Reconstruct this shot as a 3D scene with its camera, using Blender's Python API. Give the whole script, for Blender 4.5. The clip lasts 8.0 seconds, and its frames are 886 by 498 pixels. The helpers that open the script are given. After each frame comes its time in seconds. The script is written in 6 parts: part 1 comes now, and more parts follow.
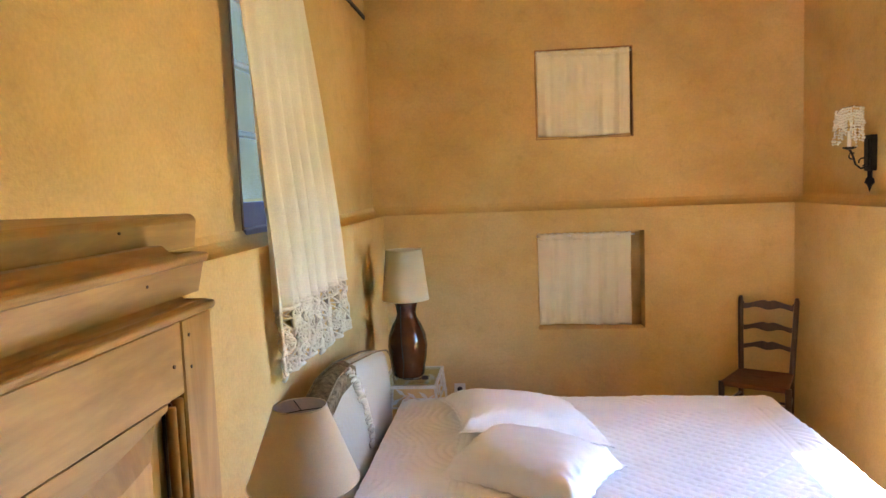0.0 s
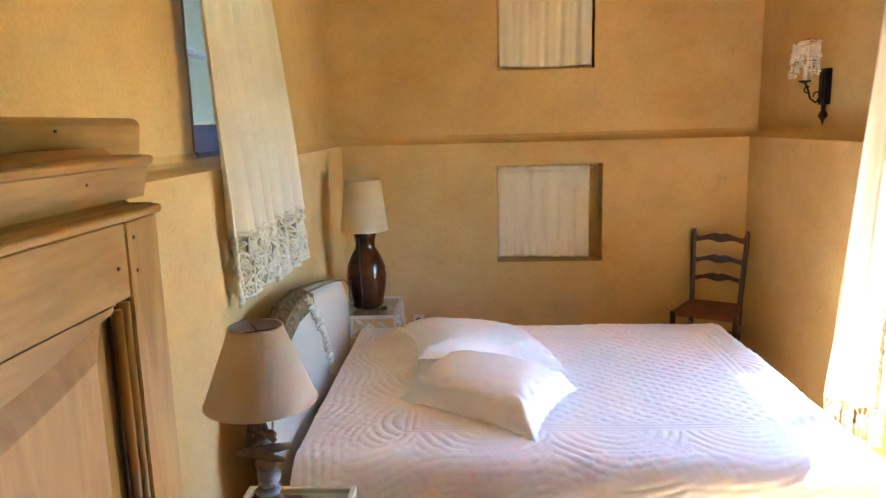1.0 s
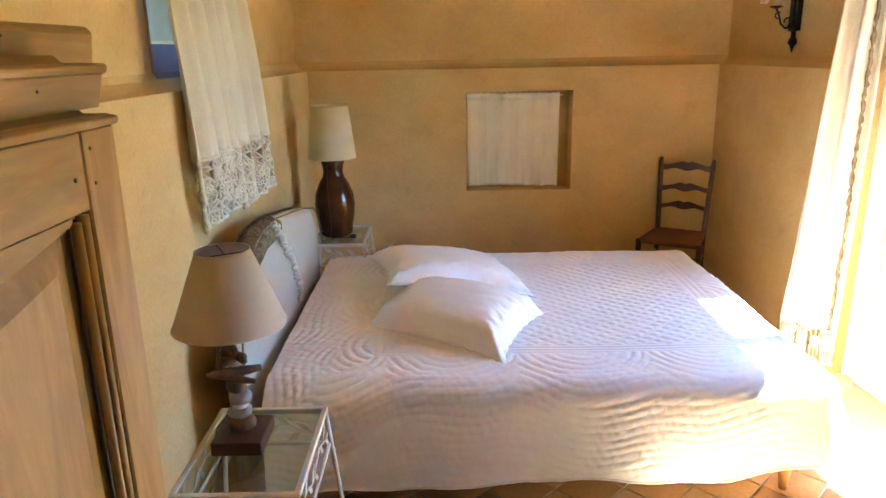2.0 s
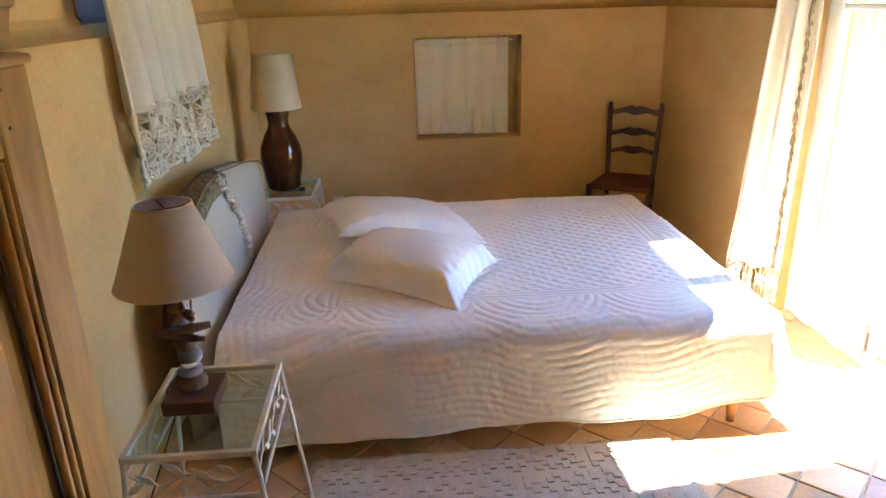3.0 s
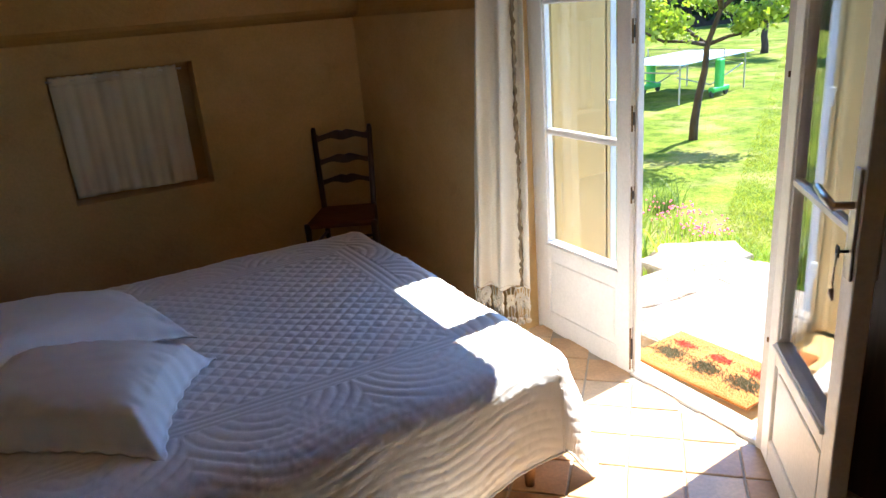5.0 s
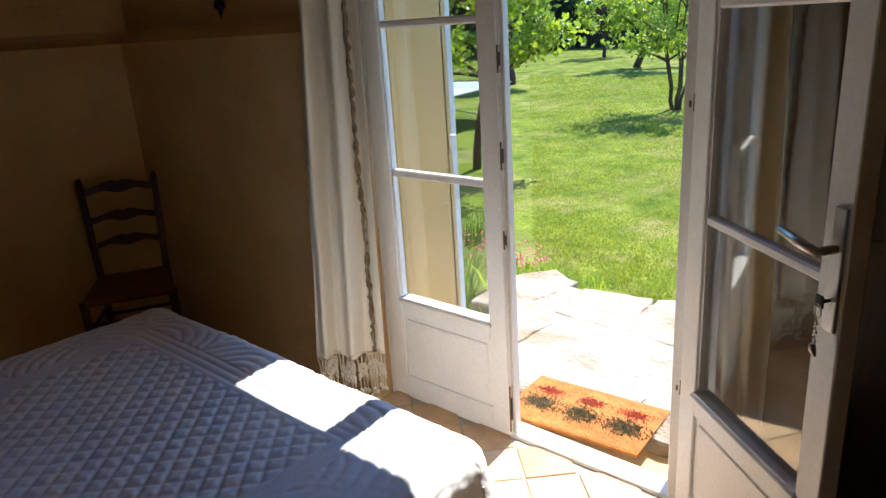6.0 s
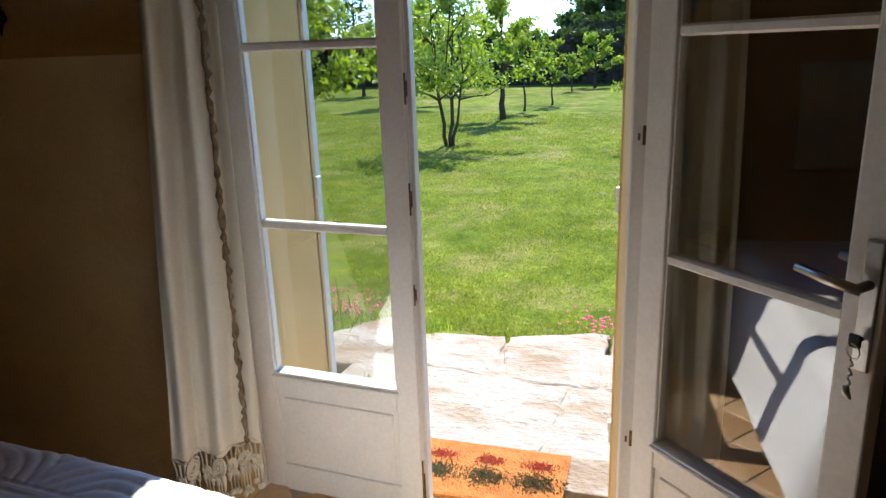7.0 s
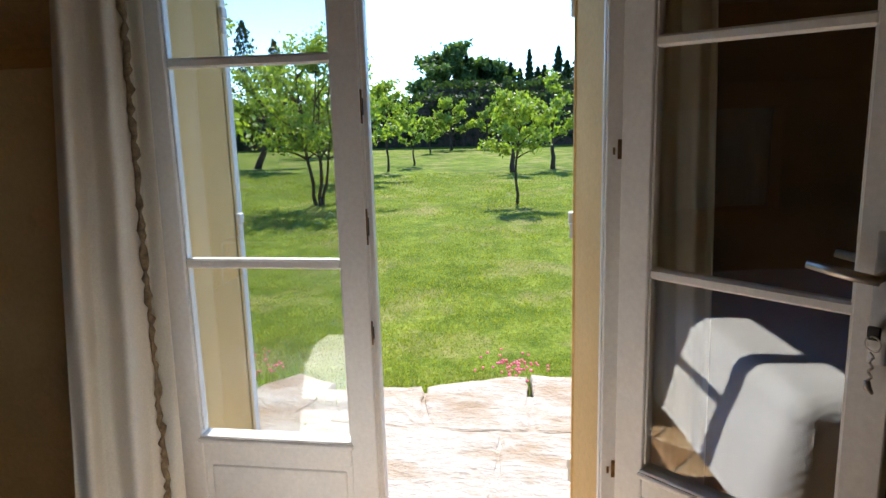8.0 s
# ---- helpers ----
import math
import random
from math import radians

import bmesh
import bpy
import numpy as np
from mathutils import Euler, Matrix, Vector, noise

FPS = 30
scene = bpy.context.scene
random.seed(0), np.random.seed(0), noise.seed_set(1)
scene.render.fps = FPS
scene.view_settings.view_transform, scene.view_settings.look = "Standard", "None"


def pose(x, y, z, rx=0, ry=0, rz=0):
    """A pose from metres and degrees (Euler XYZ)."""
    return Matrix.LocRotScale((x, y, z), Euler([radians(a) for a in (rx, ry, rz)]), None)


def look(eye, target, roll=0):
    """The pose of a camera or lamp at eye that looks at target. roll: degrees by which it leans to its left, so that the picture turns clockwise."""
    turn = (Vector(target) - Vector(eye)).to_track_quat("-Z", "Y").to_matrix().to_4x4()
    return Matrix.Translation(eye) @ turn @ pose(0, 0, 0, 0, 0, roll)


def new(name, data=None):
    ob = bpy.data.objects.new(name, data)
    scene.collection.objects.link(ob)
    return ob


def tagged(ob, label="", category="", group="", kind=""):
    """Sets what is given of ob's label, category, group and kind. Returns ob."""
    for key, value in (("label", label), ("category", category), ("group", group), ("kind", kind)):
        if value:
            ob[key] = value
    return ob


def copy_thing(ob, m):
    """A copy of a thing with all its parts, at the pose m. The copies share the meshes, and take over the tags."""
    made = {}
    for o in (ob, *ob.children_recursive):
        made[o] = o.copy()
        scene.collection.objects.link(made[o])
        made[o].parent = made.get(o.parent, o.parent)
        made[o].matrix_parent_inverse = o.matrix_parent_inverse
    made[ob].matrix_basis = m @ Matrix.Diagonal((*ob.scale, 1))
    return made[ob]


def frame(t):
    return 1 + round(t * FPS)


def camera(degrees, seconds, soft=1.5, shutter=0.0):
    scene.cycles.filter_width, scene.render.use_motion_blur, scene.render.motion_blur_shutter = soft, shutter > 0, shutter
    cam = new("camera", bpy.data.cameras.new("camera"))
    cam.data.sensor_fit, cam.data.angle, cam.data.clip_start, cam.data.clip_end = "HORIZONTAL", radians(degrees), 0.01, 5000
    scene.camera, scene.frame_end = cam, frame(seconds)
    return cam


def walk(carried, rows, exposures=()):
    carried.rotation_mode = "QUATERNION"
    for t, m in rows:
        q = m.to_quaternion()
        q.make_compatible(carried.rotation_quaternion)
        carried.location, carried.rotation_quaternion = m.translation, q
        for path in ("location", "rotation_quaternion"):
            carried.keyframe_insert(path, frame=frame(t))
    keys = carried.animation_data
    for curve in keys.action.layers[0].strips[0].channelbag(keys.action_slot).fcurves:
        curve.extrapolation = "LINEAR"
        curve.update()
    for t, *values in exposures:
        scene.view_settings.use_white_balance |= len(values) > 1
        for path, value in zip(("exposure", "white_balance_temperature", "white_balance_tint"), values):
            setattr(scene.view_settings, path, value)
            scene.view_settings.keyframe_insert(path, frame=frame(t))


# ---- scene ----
cam = camera(65.0, 8.0)
PATH = [
    (0, (1.269, 0.657, 1.772), (1.074, 2.639, 1.594), -2.2),
    (0.5, (1.276, 0.664, 1.745), (1.136, 2.641, 1.481), -1.7),
    (1, (1.275, 0.666, 1.719), (1.189, 2.632, 1.364), -1.5),
    (1.5, (1.276, 0.664, 1.703), (1.233, 2.612, 1.253), -1.2),
    (3, (1.278, 0.699, 1.666), (1.407, 2.576, 0.987), -1.6),
    (3.5, (1.301, 0.789, 1.649), (1.556, 2.646, 0.952), -2.3),
    (4, (1.300, 0.931, 1.628), (1.751, 2.753, 0.937), -3.4),
    (4.5, (1.365, 1.147, 1.609), (2.021, 2.910, 0.931), -4.35),
    (5, (1.458, 1.389, 1.596), (2.341, 3.059, 0.937), -4.9),
    (6.5, (1.493, 2.283, 1.569), (3.126, 3.275, 0.976), -2.7),
    (7, (1.523, 2.563, 1.556), (3.312, 3.266, 1.003), -2.0),
    (7.5, (1.543, 2.788, 1.542), (3.432, 3.228, 1.051), -2.2),
    (8, (1.562, 2.889, 1.431), (3.499, 3.206, 1.043), -1.6),
]
EXPOSURES = [(0.0, 5.36, 7450, 12), (1.5, 5.24, 7550, 12), (3.0, 4.72, 7450, 12), (3.5, 4.40, 7250, 12), (4.0, 3.84, 6900, 12),
             (4.5, 3.40, 6500, 12), (5.0, 2.72, 6350, 11), (6.5, 1.7, 6400, 11), (7.0, 1.57, 6450, 11), (8.0, 1.56, 6450, 11)]
walk(cam, [(t, look(eye, target, roll)) for t, eye, target, roll in PATH], EXPOSURES)

# ---- light ----
scene.cycles.max_bounces, scene.cycles.diffuse_bounces, scene.cycles.transparent_max_bounces = 14, 8, 24
SUN_DIR = Vector((-1.0, -0.1, -1.17)).normalized()   # the way the sunlight travels
world = bpy.data.worlds.new("sky")
scene.world = world
world.use_nodes = True
wn = world.node_tree.nodes
sky = wn.new("ShaderNodeTexSky")
sky.sky_type, sky.sun_disc = "NISHITA", False
sky.sun_elevation = math.asin(-SUN_DIR.z)
sky.sun_rotation = math.atan2(-SUN_DIR.x, -SUN_DIR.y)
sky.dust_density, sky.air_density, sky.ozone_density = 0.0, 0.8, 2.5
wn["Background"].inputs["Strength"].default_value = 0.15
clear = wn.new("ShaderNodeMix")      # the deep blue of a dry clear day
clear.data_type, clear.blend_type = "RGBA", "MULTIPLY"
clear.inputs[0].default_value, clear.inputs[7].default_value = 1.0, (0.66, 0.90, 1.16, 1.0)
world.node_tree.links.new(sky.outputs[0], clear.inputs[6])
world.node_tree.links.new(clear.outputs[2], wn["Background"].inputs["Color"])
sun = new("sun", bpy.data.lights.new("sun", "SUN"))
sun.data.energy, sun.data.angle, sun.data.color = 3.7, radians(0.53), (1.0, 0.95, 0.86)
sun.matrix_world = look((0, 0, 0), SUN_DIR)

# ---- materials ----
MATS = {}


def nodes_of(name, rough=0.8, metal=0.0):
    m = bpy.data.materials.new(name)
    m.use_nodes = True
    t = m.node_tree
    b = t.nodes["Principled BSDF"]
    b.inputs["Roughness"].default_value, b.inputs["Metallic"].default_value = rough, metal
    MATS[name] = m
    return m, t, b


def noise_node(t, scale, detail=5.0, rough=0.6, stretch=None, coords="Object", distortion=0.0):
    tc = t.nodes.new("ShaderNodeTexCoord")
    n = t.nodes.new("ShaderNodeTexNoise")
    n.inputs["Scale"].default_value, n.inputs["Detail"].default_value = scale, detail
    n.inputs["Roughness"].default_value, n.inputs["Distortion"].default_value = rough, distortion
    if stretch:
        mp = t.nodes.new("ShaderNodeMapping")
        mp.inputs["Scale"].default_value = stretch
        t.links.new(tc.outputs[coords], mp.inputs[0])
        t.links.new(mp.outputs[0], n.inputs["Vector"])
    else:
        t.links.new(tc.outputs[coords], n.inputs["Vector"])
    return n


def ramp(t, source, stops):
    r = t.nodes.new("ShaderNodeValToRGB")
    e = r.color_ramp.elements
    while len(e) < len(stops):
        e.new(0.5)
    for k, (p, c) in zip(e, stops):
        k.position, k.color = p, (*c, 1.0)
    t.links.new(source, r.inputs[0])
    return r.outputs[0]


def mix(t, fac, a, b, mode="MIX"):
    m = t.nodes.new("ShaderNodeMix")
    m.data_type, m.blend_type = "RGBA", mode
    if isinstance(fac, float):
        m.inputs[0].default_value = fac
    else:
        t.links.new(fac, m.inputs[0])
    for k, v in ((6, a), (7, b)):
        if isinstance(v, tuple):
            m.inputs[k].default_value = (*v, 1.0)
        else:
            t.links.new(v, m.inputs[k])
    return m.outputs[2]


def bump(t, b, height, strength=0.3, distance=0.01, under=None):
    n = t.nodes.new("ShaderNodeBump")
    n.inputs["Strength"].default_value, n.inputs["Distance"].default_value = strength, distance
    t.links.new(height, n.inputs["Height"])
    if under is not None:
        t.links.new(under, n.inputs["Normal"])
    t.links.new(n.outputs[0], b.inputs["Normal"])
    return n.outputs[0]


def mottled(name, dark, light, big=1.5, small=30.0, rough=0.8, bumpy=0.3, depth=0.004, metal=0.0, small_amount=0.25, stretch=None, spread=(0.3, 0.7)):
    """A surface with broad patches between two colours, a finer grain over them and a fine relief."""
    m, t, b = nodes_of(name, rough, metal)
    n1 = noise_node(t, big, 6.0, 0.62, stretch)
    n2 = noise_node(t, small, 4.0, 0.6, stretch)
    base = ramp(t, n1.outputs[0], ((spread[0], dark), (spread[1], light)))
    grain = ramp(t, n2.outputs[0], ((0.3, (0.62, 0.62, 0.62)), (0.7, (1.15, 1.15, 1.15))))
    t.links.new(mix(t, small_amount, base, mix(t, 1.0, base, grain, "MULTIPLY")), b.inputs["Base Color"])
    under = bump(t, b, n1.outputs[0], bumpy * 0.6, depth * 4)
    bump(t, b, n2.outputs[0], bumpy, depth, under)
    return m


def plain(name, colour, rough=0.5, metal=0.0, wear=0.12, scale=25.0):
    return mottled(name, tuple(c * (1 - wear) for c in colour), tuple(min(1.0, c * (1 + wear)) for c in colour), scale * 0.2, scale * 3, rough, 0.12, 0.001, metal, 0.2)


def wood(name, dark, light, rough=0.5, along="Z", flame=0.0):
    """Boards with stretched grain along one axis and a slow change of tone."""
    m, t, b = nodes_of(name, rough)
    st = {"Z": (14.0, 14.0, 0.9), "Y": (14.0, 0.9, 14.0), "X": (0.9, 14.0, 14.0)}[along]
    if flame:
        st = tuple(v * (flame if v > 1 else 1.0) for v in st)
    n1 = noise_node(t, 1.6, 6.0, 0.6, st, distortion=2.6 if flame else 1.6)
    n2 = noise_node(t, 9.0, 3.0, 0.6, st)
    n3 = noise_node(t, 2.0, 3.0, 0.5)
    base = ramp(t, n1.outputs[0], ((0.25, dark), (0.75, light)))
    pores = ramp(t, n2.outputs[0], ((0.35, (0.7, 0.66, 0.6)), (0.55, (1.0, 1.0, 1.0))))
    tone = ramp(t, n3.outputs[0], ((0.3, (0.82, 0.8, 0.78)), (0.7, (1.08, 1.08, 1.08))))
    t.links.new(mix(t, 1.0, mix(t, 0.3, base, pores, "MULTIPLY"), tone, "MULTIPLY"), b.inputs["Base Color"])
    bump(t, b, n2.outputs[0], 0.15, 0.002)
    return m




def limewash(name, dark, light):
    """Troweled limewash: broad clouds, sharper-edged overlapping sweeps, and fine sandy grain."""
    m, t, b = nodes_of(name, 0.85)
    big, sweep, mid, fine = noise_node(t, 0.9, 5.0, 0.55), noise_node(t, 2.6, 7.0, 0.68, (1.0, 1.0, 1.5), distortion=0.5), noise_node(t, 9.0, 5.0, 0.6, distortion=0.6), noise_node(t, 70.0, 3.0, 0.6)
    base = ramp(t, big.outputs[0], ((0.32, dark), (0.68, light)))
    cloud = ramp(t, sweep.outputs[0], ((0.30, (0.92, 0.895, 0.86)), (0.50, (1.0, 0.995, 0.985)), (0.70, (1.045, 1.05, 1.065))))
    speck = ramp(t, mid.outputs[0], ((0.27, (0.90, 0.88, 0.85)), (0.40, (1.0, 1.0, 1.0)), (0.7, (1.02, 1.02, 1.025))))
    grain = ramp(t, fine.outputs[0], ((0.3, (0.93, 0.93, 0.93)), (0.7, (1.05, 1.05, 1.05))))
    t.links.new(mix(t, 1.0, mix(t, 1.0, mix(t, 1.0, base, cloud, "MULTIPLY"), speck, "MULTIPLY"), grain, "MULTIPLY"), b.inputs["Base Color"])
    bump(t, b, fine.outputs[0], 0.25, 0.002, bump(t, b, mid.outputs[0], 0.35, 0.008, bump(t, b, sweep.outputs[0], 0.4, 0.025)))
    return m


PLASTER = limewash("ochre_plaster", (0.535, 0.350, 0.134), (0.675, 0.488, 0.238))
PLASTER_OUT = mottled("outdoor_yellow_plaster", (0.62, 0.420, 0.165), (0.70, 0.500, 0.222), 2.0, 60.0, 0.9, 0.3, 0.003)
CEILING_M = mottled("ceiling_plaster", (0.58, 0.42, 0.2), (0.70, 0.54, 0.3), 1.3, 22.0, 0.9)
TILE = mottled("terracotta_tile", (0.50, 0.30, 0.15), (0.70, 0.49, 0.28), 5.0, 40.0, 0.42, 0.2, 0.002)
GROUT = mottled("pale_grout", (0.42, 0.36, 0.28), (0.52, 0.46, 0.37), 6.0, 90.0, 0.95, 0.4)
WHITE_PAINT = plain("white_door_paint", (0.80, 0.79, 0.75), 0.38, wear=0.05)
LINEN = mottled("cream_linen", (0.79, 0.745, 0.625), (0.87, 0.825, 0.71), 3.0, 180.0, 0.95, 0.3, 0.001)


def lawn_material():
    """Mown grass: broad tones, clover tufts and dry straw-coloured patches."""
    m, t, b = nodes_of("lawn", 0.95)
    big, mid, fine, dry = noise_node(t, 0.35, 5.0), noise_node(t, 3.2, 6.0, 0.7), noise_node(t, 26.0, 4.0, 0.7), noise_node(t, 1.3, 5.0, 0.65)
    base = ramp(t, big.outputs[0], ((0.3, (0.085, 0.130, 0.017)), (0.7, (0.165, 0.215, 0.036))))
    tuft = ramp(t, mid.outputs[0], ((0.36, (0.52, 0.64, 0.45)), (0.62, (1.22, 1.16, 1.1))))
    blade = ramp(t, fine.outputs[0], ((0.3, (0.45, 0.5, 0.4)), (0.7, (1.35, 1.3, 1.25))))
    green = mix(t, 0.8, mix(t, 0.8, base, tuft, "MULTIPLY"), mix(t, 1.0, base, blade, "MULTIPLY"))
    straw = ramp(t, dry.outputs[0], ((0.50, (0.0, 0.0, 0.0)), (0.68, (0.7, 0.7, 0.7))))
    t.links.new(mix(t, straw, mix(t, 1.0, green, tuft, "MULTIPLY"), (0.25, 0.215, 0.09)), b.inputs["Base Color"])
    bump(t, b, fine.outputs[0], 0.7, 0.03, bump(t, b, mid.outputs[0], 0.6, 0.06))
    return m


GRASS_M = lawn_material()
GRASS_M.node_tree.nodes["Principled BSDF"].inputs["Specular IOR Level"].default_value = 0.05
STONE = mottled("pale_flagstone", (0.270, 0.198, 0.128), (0.375, 0.332, 0.278), 2.2, 19.0, 0.9, 0.8, 0.02, small_amount=0.5, stretch=(2.2, 1, 1), spread=(0.38, 0.54))
WOOD = wood("honey_walnut", (0.345, 0.182, 0.052), (0.565, 0.355, 0.125), 0.42, flame=0.45)
DARK_WOOD = wood("dark_stained_wood", (0.032, 0.015, 0.008), (0.095, 0.042, 0.021), 0.4)


def glass_pane(name, tint=(1, 1, 1), mirror=0.045):
    m = bpy.data.materials.new(name)
    m.use_nodes = True
    t = m.node_tree
    b = t.nodes["Principled BSDF"]
    t.nodes.remove(b)
    out = [n for n in t.nodes if n.type == "OUTPUT_MATERIAL"][0]
    tr, gl, lw, pw, fr, mx = (t.nodes.new("ShaderNode" + k) for k in ("BsdfTransparent", "BsdfGlossy", "LayerWeight", "Math", "Math", "MixShader"))
    tr.inputs[0].default_value = (*tint, 1)
    gl.inputs["Roughness"].default_value = 0.0
    lw.inputs[0].default_value = 0.5
    pw.operation, fr.operation = "POWER", "MULTIPLY_ADD"
    pw.inputs[1].default_value, fr.inputs[1].default_value, fr.inputs[2].default_value = 5.0, 0.88, mirror
    t.links.new(lw.outputs["Facing"], pw.inputs[0])
    t.links.new(pw.outputs[0], fr.inputs[0])
    for a, k in ((fr, 0), (tr, 1), (gl, 2)):
        t.links.new(a.outputs[0], mx.inputs[k])
    t.links.new(mx.outputs[0], out.inputs[0])
    return m


GLASS = glass_pane("double_glazing", (0.96, 0.975, 0.965), 0.14)

# ---- building helpers ----


def finish(ob, bm, material, smooth=False):
    bmesh.ops.recalc_face_normals(bm, faces=bm.faces)
    for f in bm.faces:
        f.smooth = smooth
    bm.to_mesh(ob.data)
    bm.free()
    for m in material if isinstance(material, (list, tuple)) else (material,):
        ob.data.materials.append(m)
    return ob


def part(name, bm, material, parent=None, label="", smooth=False):
    ob = finish(new(name, bpy.data.meshes.new(name)), bm, material, smooth)
    if parent is not None:
        ob.parent = parent
    if label:
        ob["label"] = label
    return ob


def thing(name, label, category, place=None, group="", kind=""):
    """An Empty at a thing's base, under which its parts go."""
    ob = new(name)
    ob.empty_display_size = 0.05
    if place is not None:
        ob.matrix_world = place
    return tagged(ob, label, category, group, kind)


def box(bm, x0, y0, z0, x1, y1, z1, bevel=0.0, seg=1):
    vs = bmesh.ops.create_cube(bm, size=1.0)["verts"]
    for v in vs:
        v.co = Vector((x0 + (v.co.x + 0.5) * (x1 - x0), y0 + (v.co.y + 0.5) * (y1 - y0), z0 + (v.co.z + 0.5) * (z1 - z0)))
    if bevel:
        es = list({e for v in vs for e in v.link_edges})
        bmesh.ops.bevel(bm, geom=es, offset=bevel, segments=seg, affect="EDGES", profile=0.5)
    return bm


def boxes(*rows, bevel=0.0, seg=1):
    bm = bmesh.new()
    for r in rows:
        box(bm, *r, bevel=bevel, seg=seg)
    return bm


def tube(bm, points, radius, seg=8, closed_ends=True):
    """A round rod along points; radius: one number or one for each point."""
    pts = [Vector(p) for p in points]
    rad = radius if isinstance(radius, (list, tuple)) else [radius] * len(pts)
    rings = []
    side = None
    for i, p in enumerate(pts):
        way = (pts[min(i + 1, len(pts) - 1)] - pts[max(i - 1, 0)]).normalized()
        if side is None:
            side = way.orthogonal().normalized()
        side = (side - way * side.dot(way)).normalized()
        up = way.cross(side)
        rings.append([bm.verts.new(p + (side * math.cos(a) + up * math.sin(a)) * rad[i]) for a in (2 * math.pi * k / seg for k in range(seg))])
    for a, b in zip(rings, rings[1:]):
        for k in range(seg):
            bm.faces.new((a[k], a[(k + 1) % seg], b[(k + 1) % seg], b[k]))
    if closed_ends:
        bm.faces.new(rings[0][::-1])
        bm.faces.new(rings[-1])
    return bm


def lathe(bm, profile, seg=24, centre=(0, 0), close=True):
    """Turns (radius, z) pairs round the upright axis."""
    rings = [[bm.verts.new((centre[0] + r * math.cos(2 * math.pi * k / seg), centre[1] + r * math.sin(2 * math.pi * k / seg), z)) for k in range(seg)] for r, z in profile]
    for a, b in zip(rings, rings[1:]):
        for k in range(seg):
            bm.faces.new((a[k], a[(k + 1) % seg], b[(k + 1) % seg], b[k]))
    if close:
        bm.faces.new(rings[0][::-1])
        bm.faces.new(rings[-1])
    return bm


def sheet(bm, nu, nv, place, thick=0.0):
    """A grid of nu by nv cells whose corners place(u, v) gives; thick: a second face behind it."""
    g = [[bm.verts.new(place(i / nu, j / nv)) for j in range(nv + 1)] for i in range(nu + 1)]
    fs = [bm.faces.new((g[i][j], g[i + 1][j], g[i + 1][j + 1], g[i][j + 1])) for i in range(nu) for j in range(nv)]
    if thick:
        bmesh.ops.recalc_face_normals(bm, faces=fs)
        bmesh.ops.solidify(bm, geom=fs, thickness=thick)
    return bm


def wall_cells(u0, u1, z0, z1, holes):
    """Splits a wall's face into rectangles round its openings (u0, z0, u1, z1)."""
    us = sorted({u0, u1, *[h[0] for h in holes], *[h[2] for h in holes]})
    out = []
    for a, b in zip(us, us[1:]):
        cuts = sorted((h[1], h[3]) for h in holes if h[0] <= a and h[2] >= b)
        z = z0
        for lo, hi in cuts:
            if lo > z:
                out.append((a, z, b, lo))
            z = hi
        if z < z1:
            out.append((a, z, b, z1))
    return out


# ---- the room's shell ----
LEFT, RIGHT, BACK, FRONT = 0.33, 3.26, 5.76, -1.2
LEDGE, SLOPE, STEP, TOP = 1.572, 0.060, 0.09, 3.5
DOOR_Y0, DOOR_Y1, DOOR_TOP = 2.74, 4.05, 2.22
SOUTH = 1.75                        # where the deep recess beside the open leaf ends
DOOR_X = 3.385                      # the inner face of the door leaves
OUTER = 3.80                        # the facade's outer face


def slope_strip(bm, a, b, inward):
    """The worn, hollowed top of the thicker lower wall, between a and b, rising towards the wall's inside."""
    a, b, n = Vector(a), Vector(b), Vector(inward)
    prof = [(0.0, -0.012), (0.004, -0.004), (0.012, 0.001), (0.035, 0.008), (0.058, 0.020), (0.076, 0.036), (STEP - 0.003, SLOPE), (STEP + 0.02, SLOPE + 0.004), (STEP + 0.02, -0.012)]
    m = max(1, int((b - a).length / 0.12))
    rows = []
    for k in range(m + 1):
        p = a.lerp(b, k / m)
        wob = 0.005 * noise.noise((p.x * 2.3, p.y * 2.3, 1.0)) if 0 < k < m else 0.0
        rows.append([bm.verts.new(p + n * d + Vector((0, 0, z + (wob if i < 7 else 0.0)))) for i, (d, z) in enumerate(prof)])
    for p, q in zip(rows, rows[1:]):
        for i in range(len(prof)):
            j = (i + 1) % len(prof)
            bm.faces.new((p[i], q[i], q[j], p[j]))
    bm.faces.new(rows[0])
    bm.faces.new(rows[-1])


NICHE = (1.455, 0.69, 2.225, 1.41)
UPPER = (1.475, 2.085, 2.175, 2.73)
WINDOW = (3.250, 1.62, 4.06, 2.95)
T = 0.45

bm = bmesh.new()
for u0, z0, u1, z1 in wall_cells(LEFT - T, RIGHT + 0.12, 0, LEDGE, [NICHE]):
    box(bm, u0, BACK, z0, u1, BACK + T, z1)
for u0, z0, u1, z1 in wall_cells(LEFT - T, RIGHT + 0.12, LEDGE, TOP, [UPPER]):
    box(bm, u0, BACK + STEP, z0, u1, BACK + T, z1)
box(bm, NICHE[0] - 0.05, BACK + 0.17, NICHE[1] - 0.05, NICHE[2] + 0.05, BACK + T - 0.01, NICHE[3] + 0.05)
box(bm, UPPER[0] - 0.05, BACK + STEP + 0.10, UPPER[1] - 0.05, UPPER[2] + 0.05, BACK + T - 0.01, UPPER[3] + 0.05)
slope_strip(bm, (LEFT - STEP, BACK, LEDGE), (RIGHT + STEP, BACK, LEDGE), (0, 1, 0))
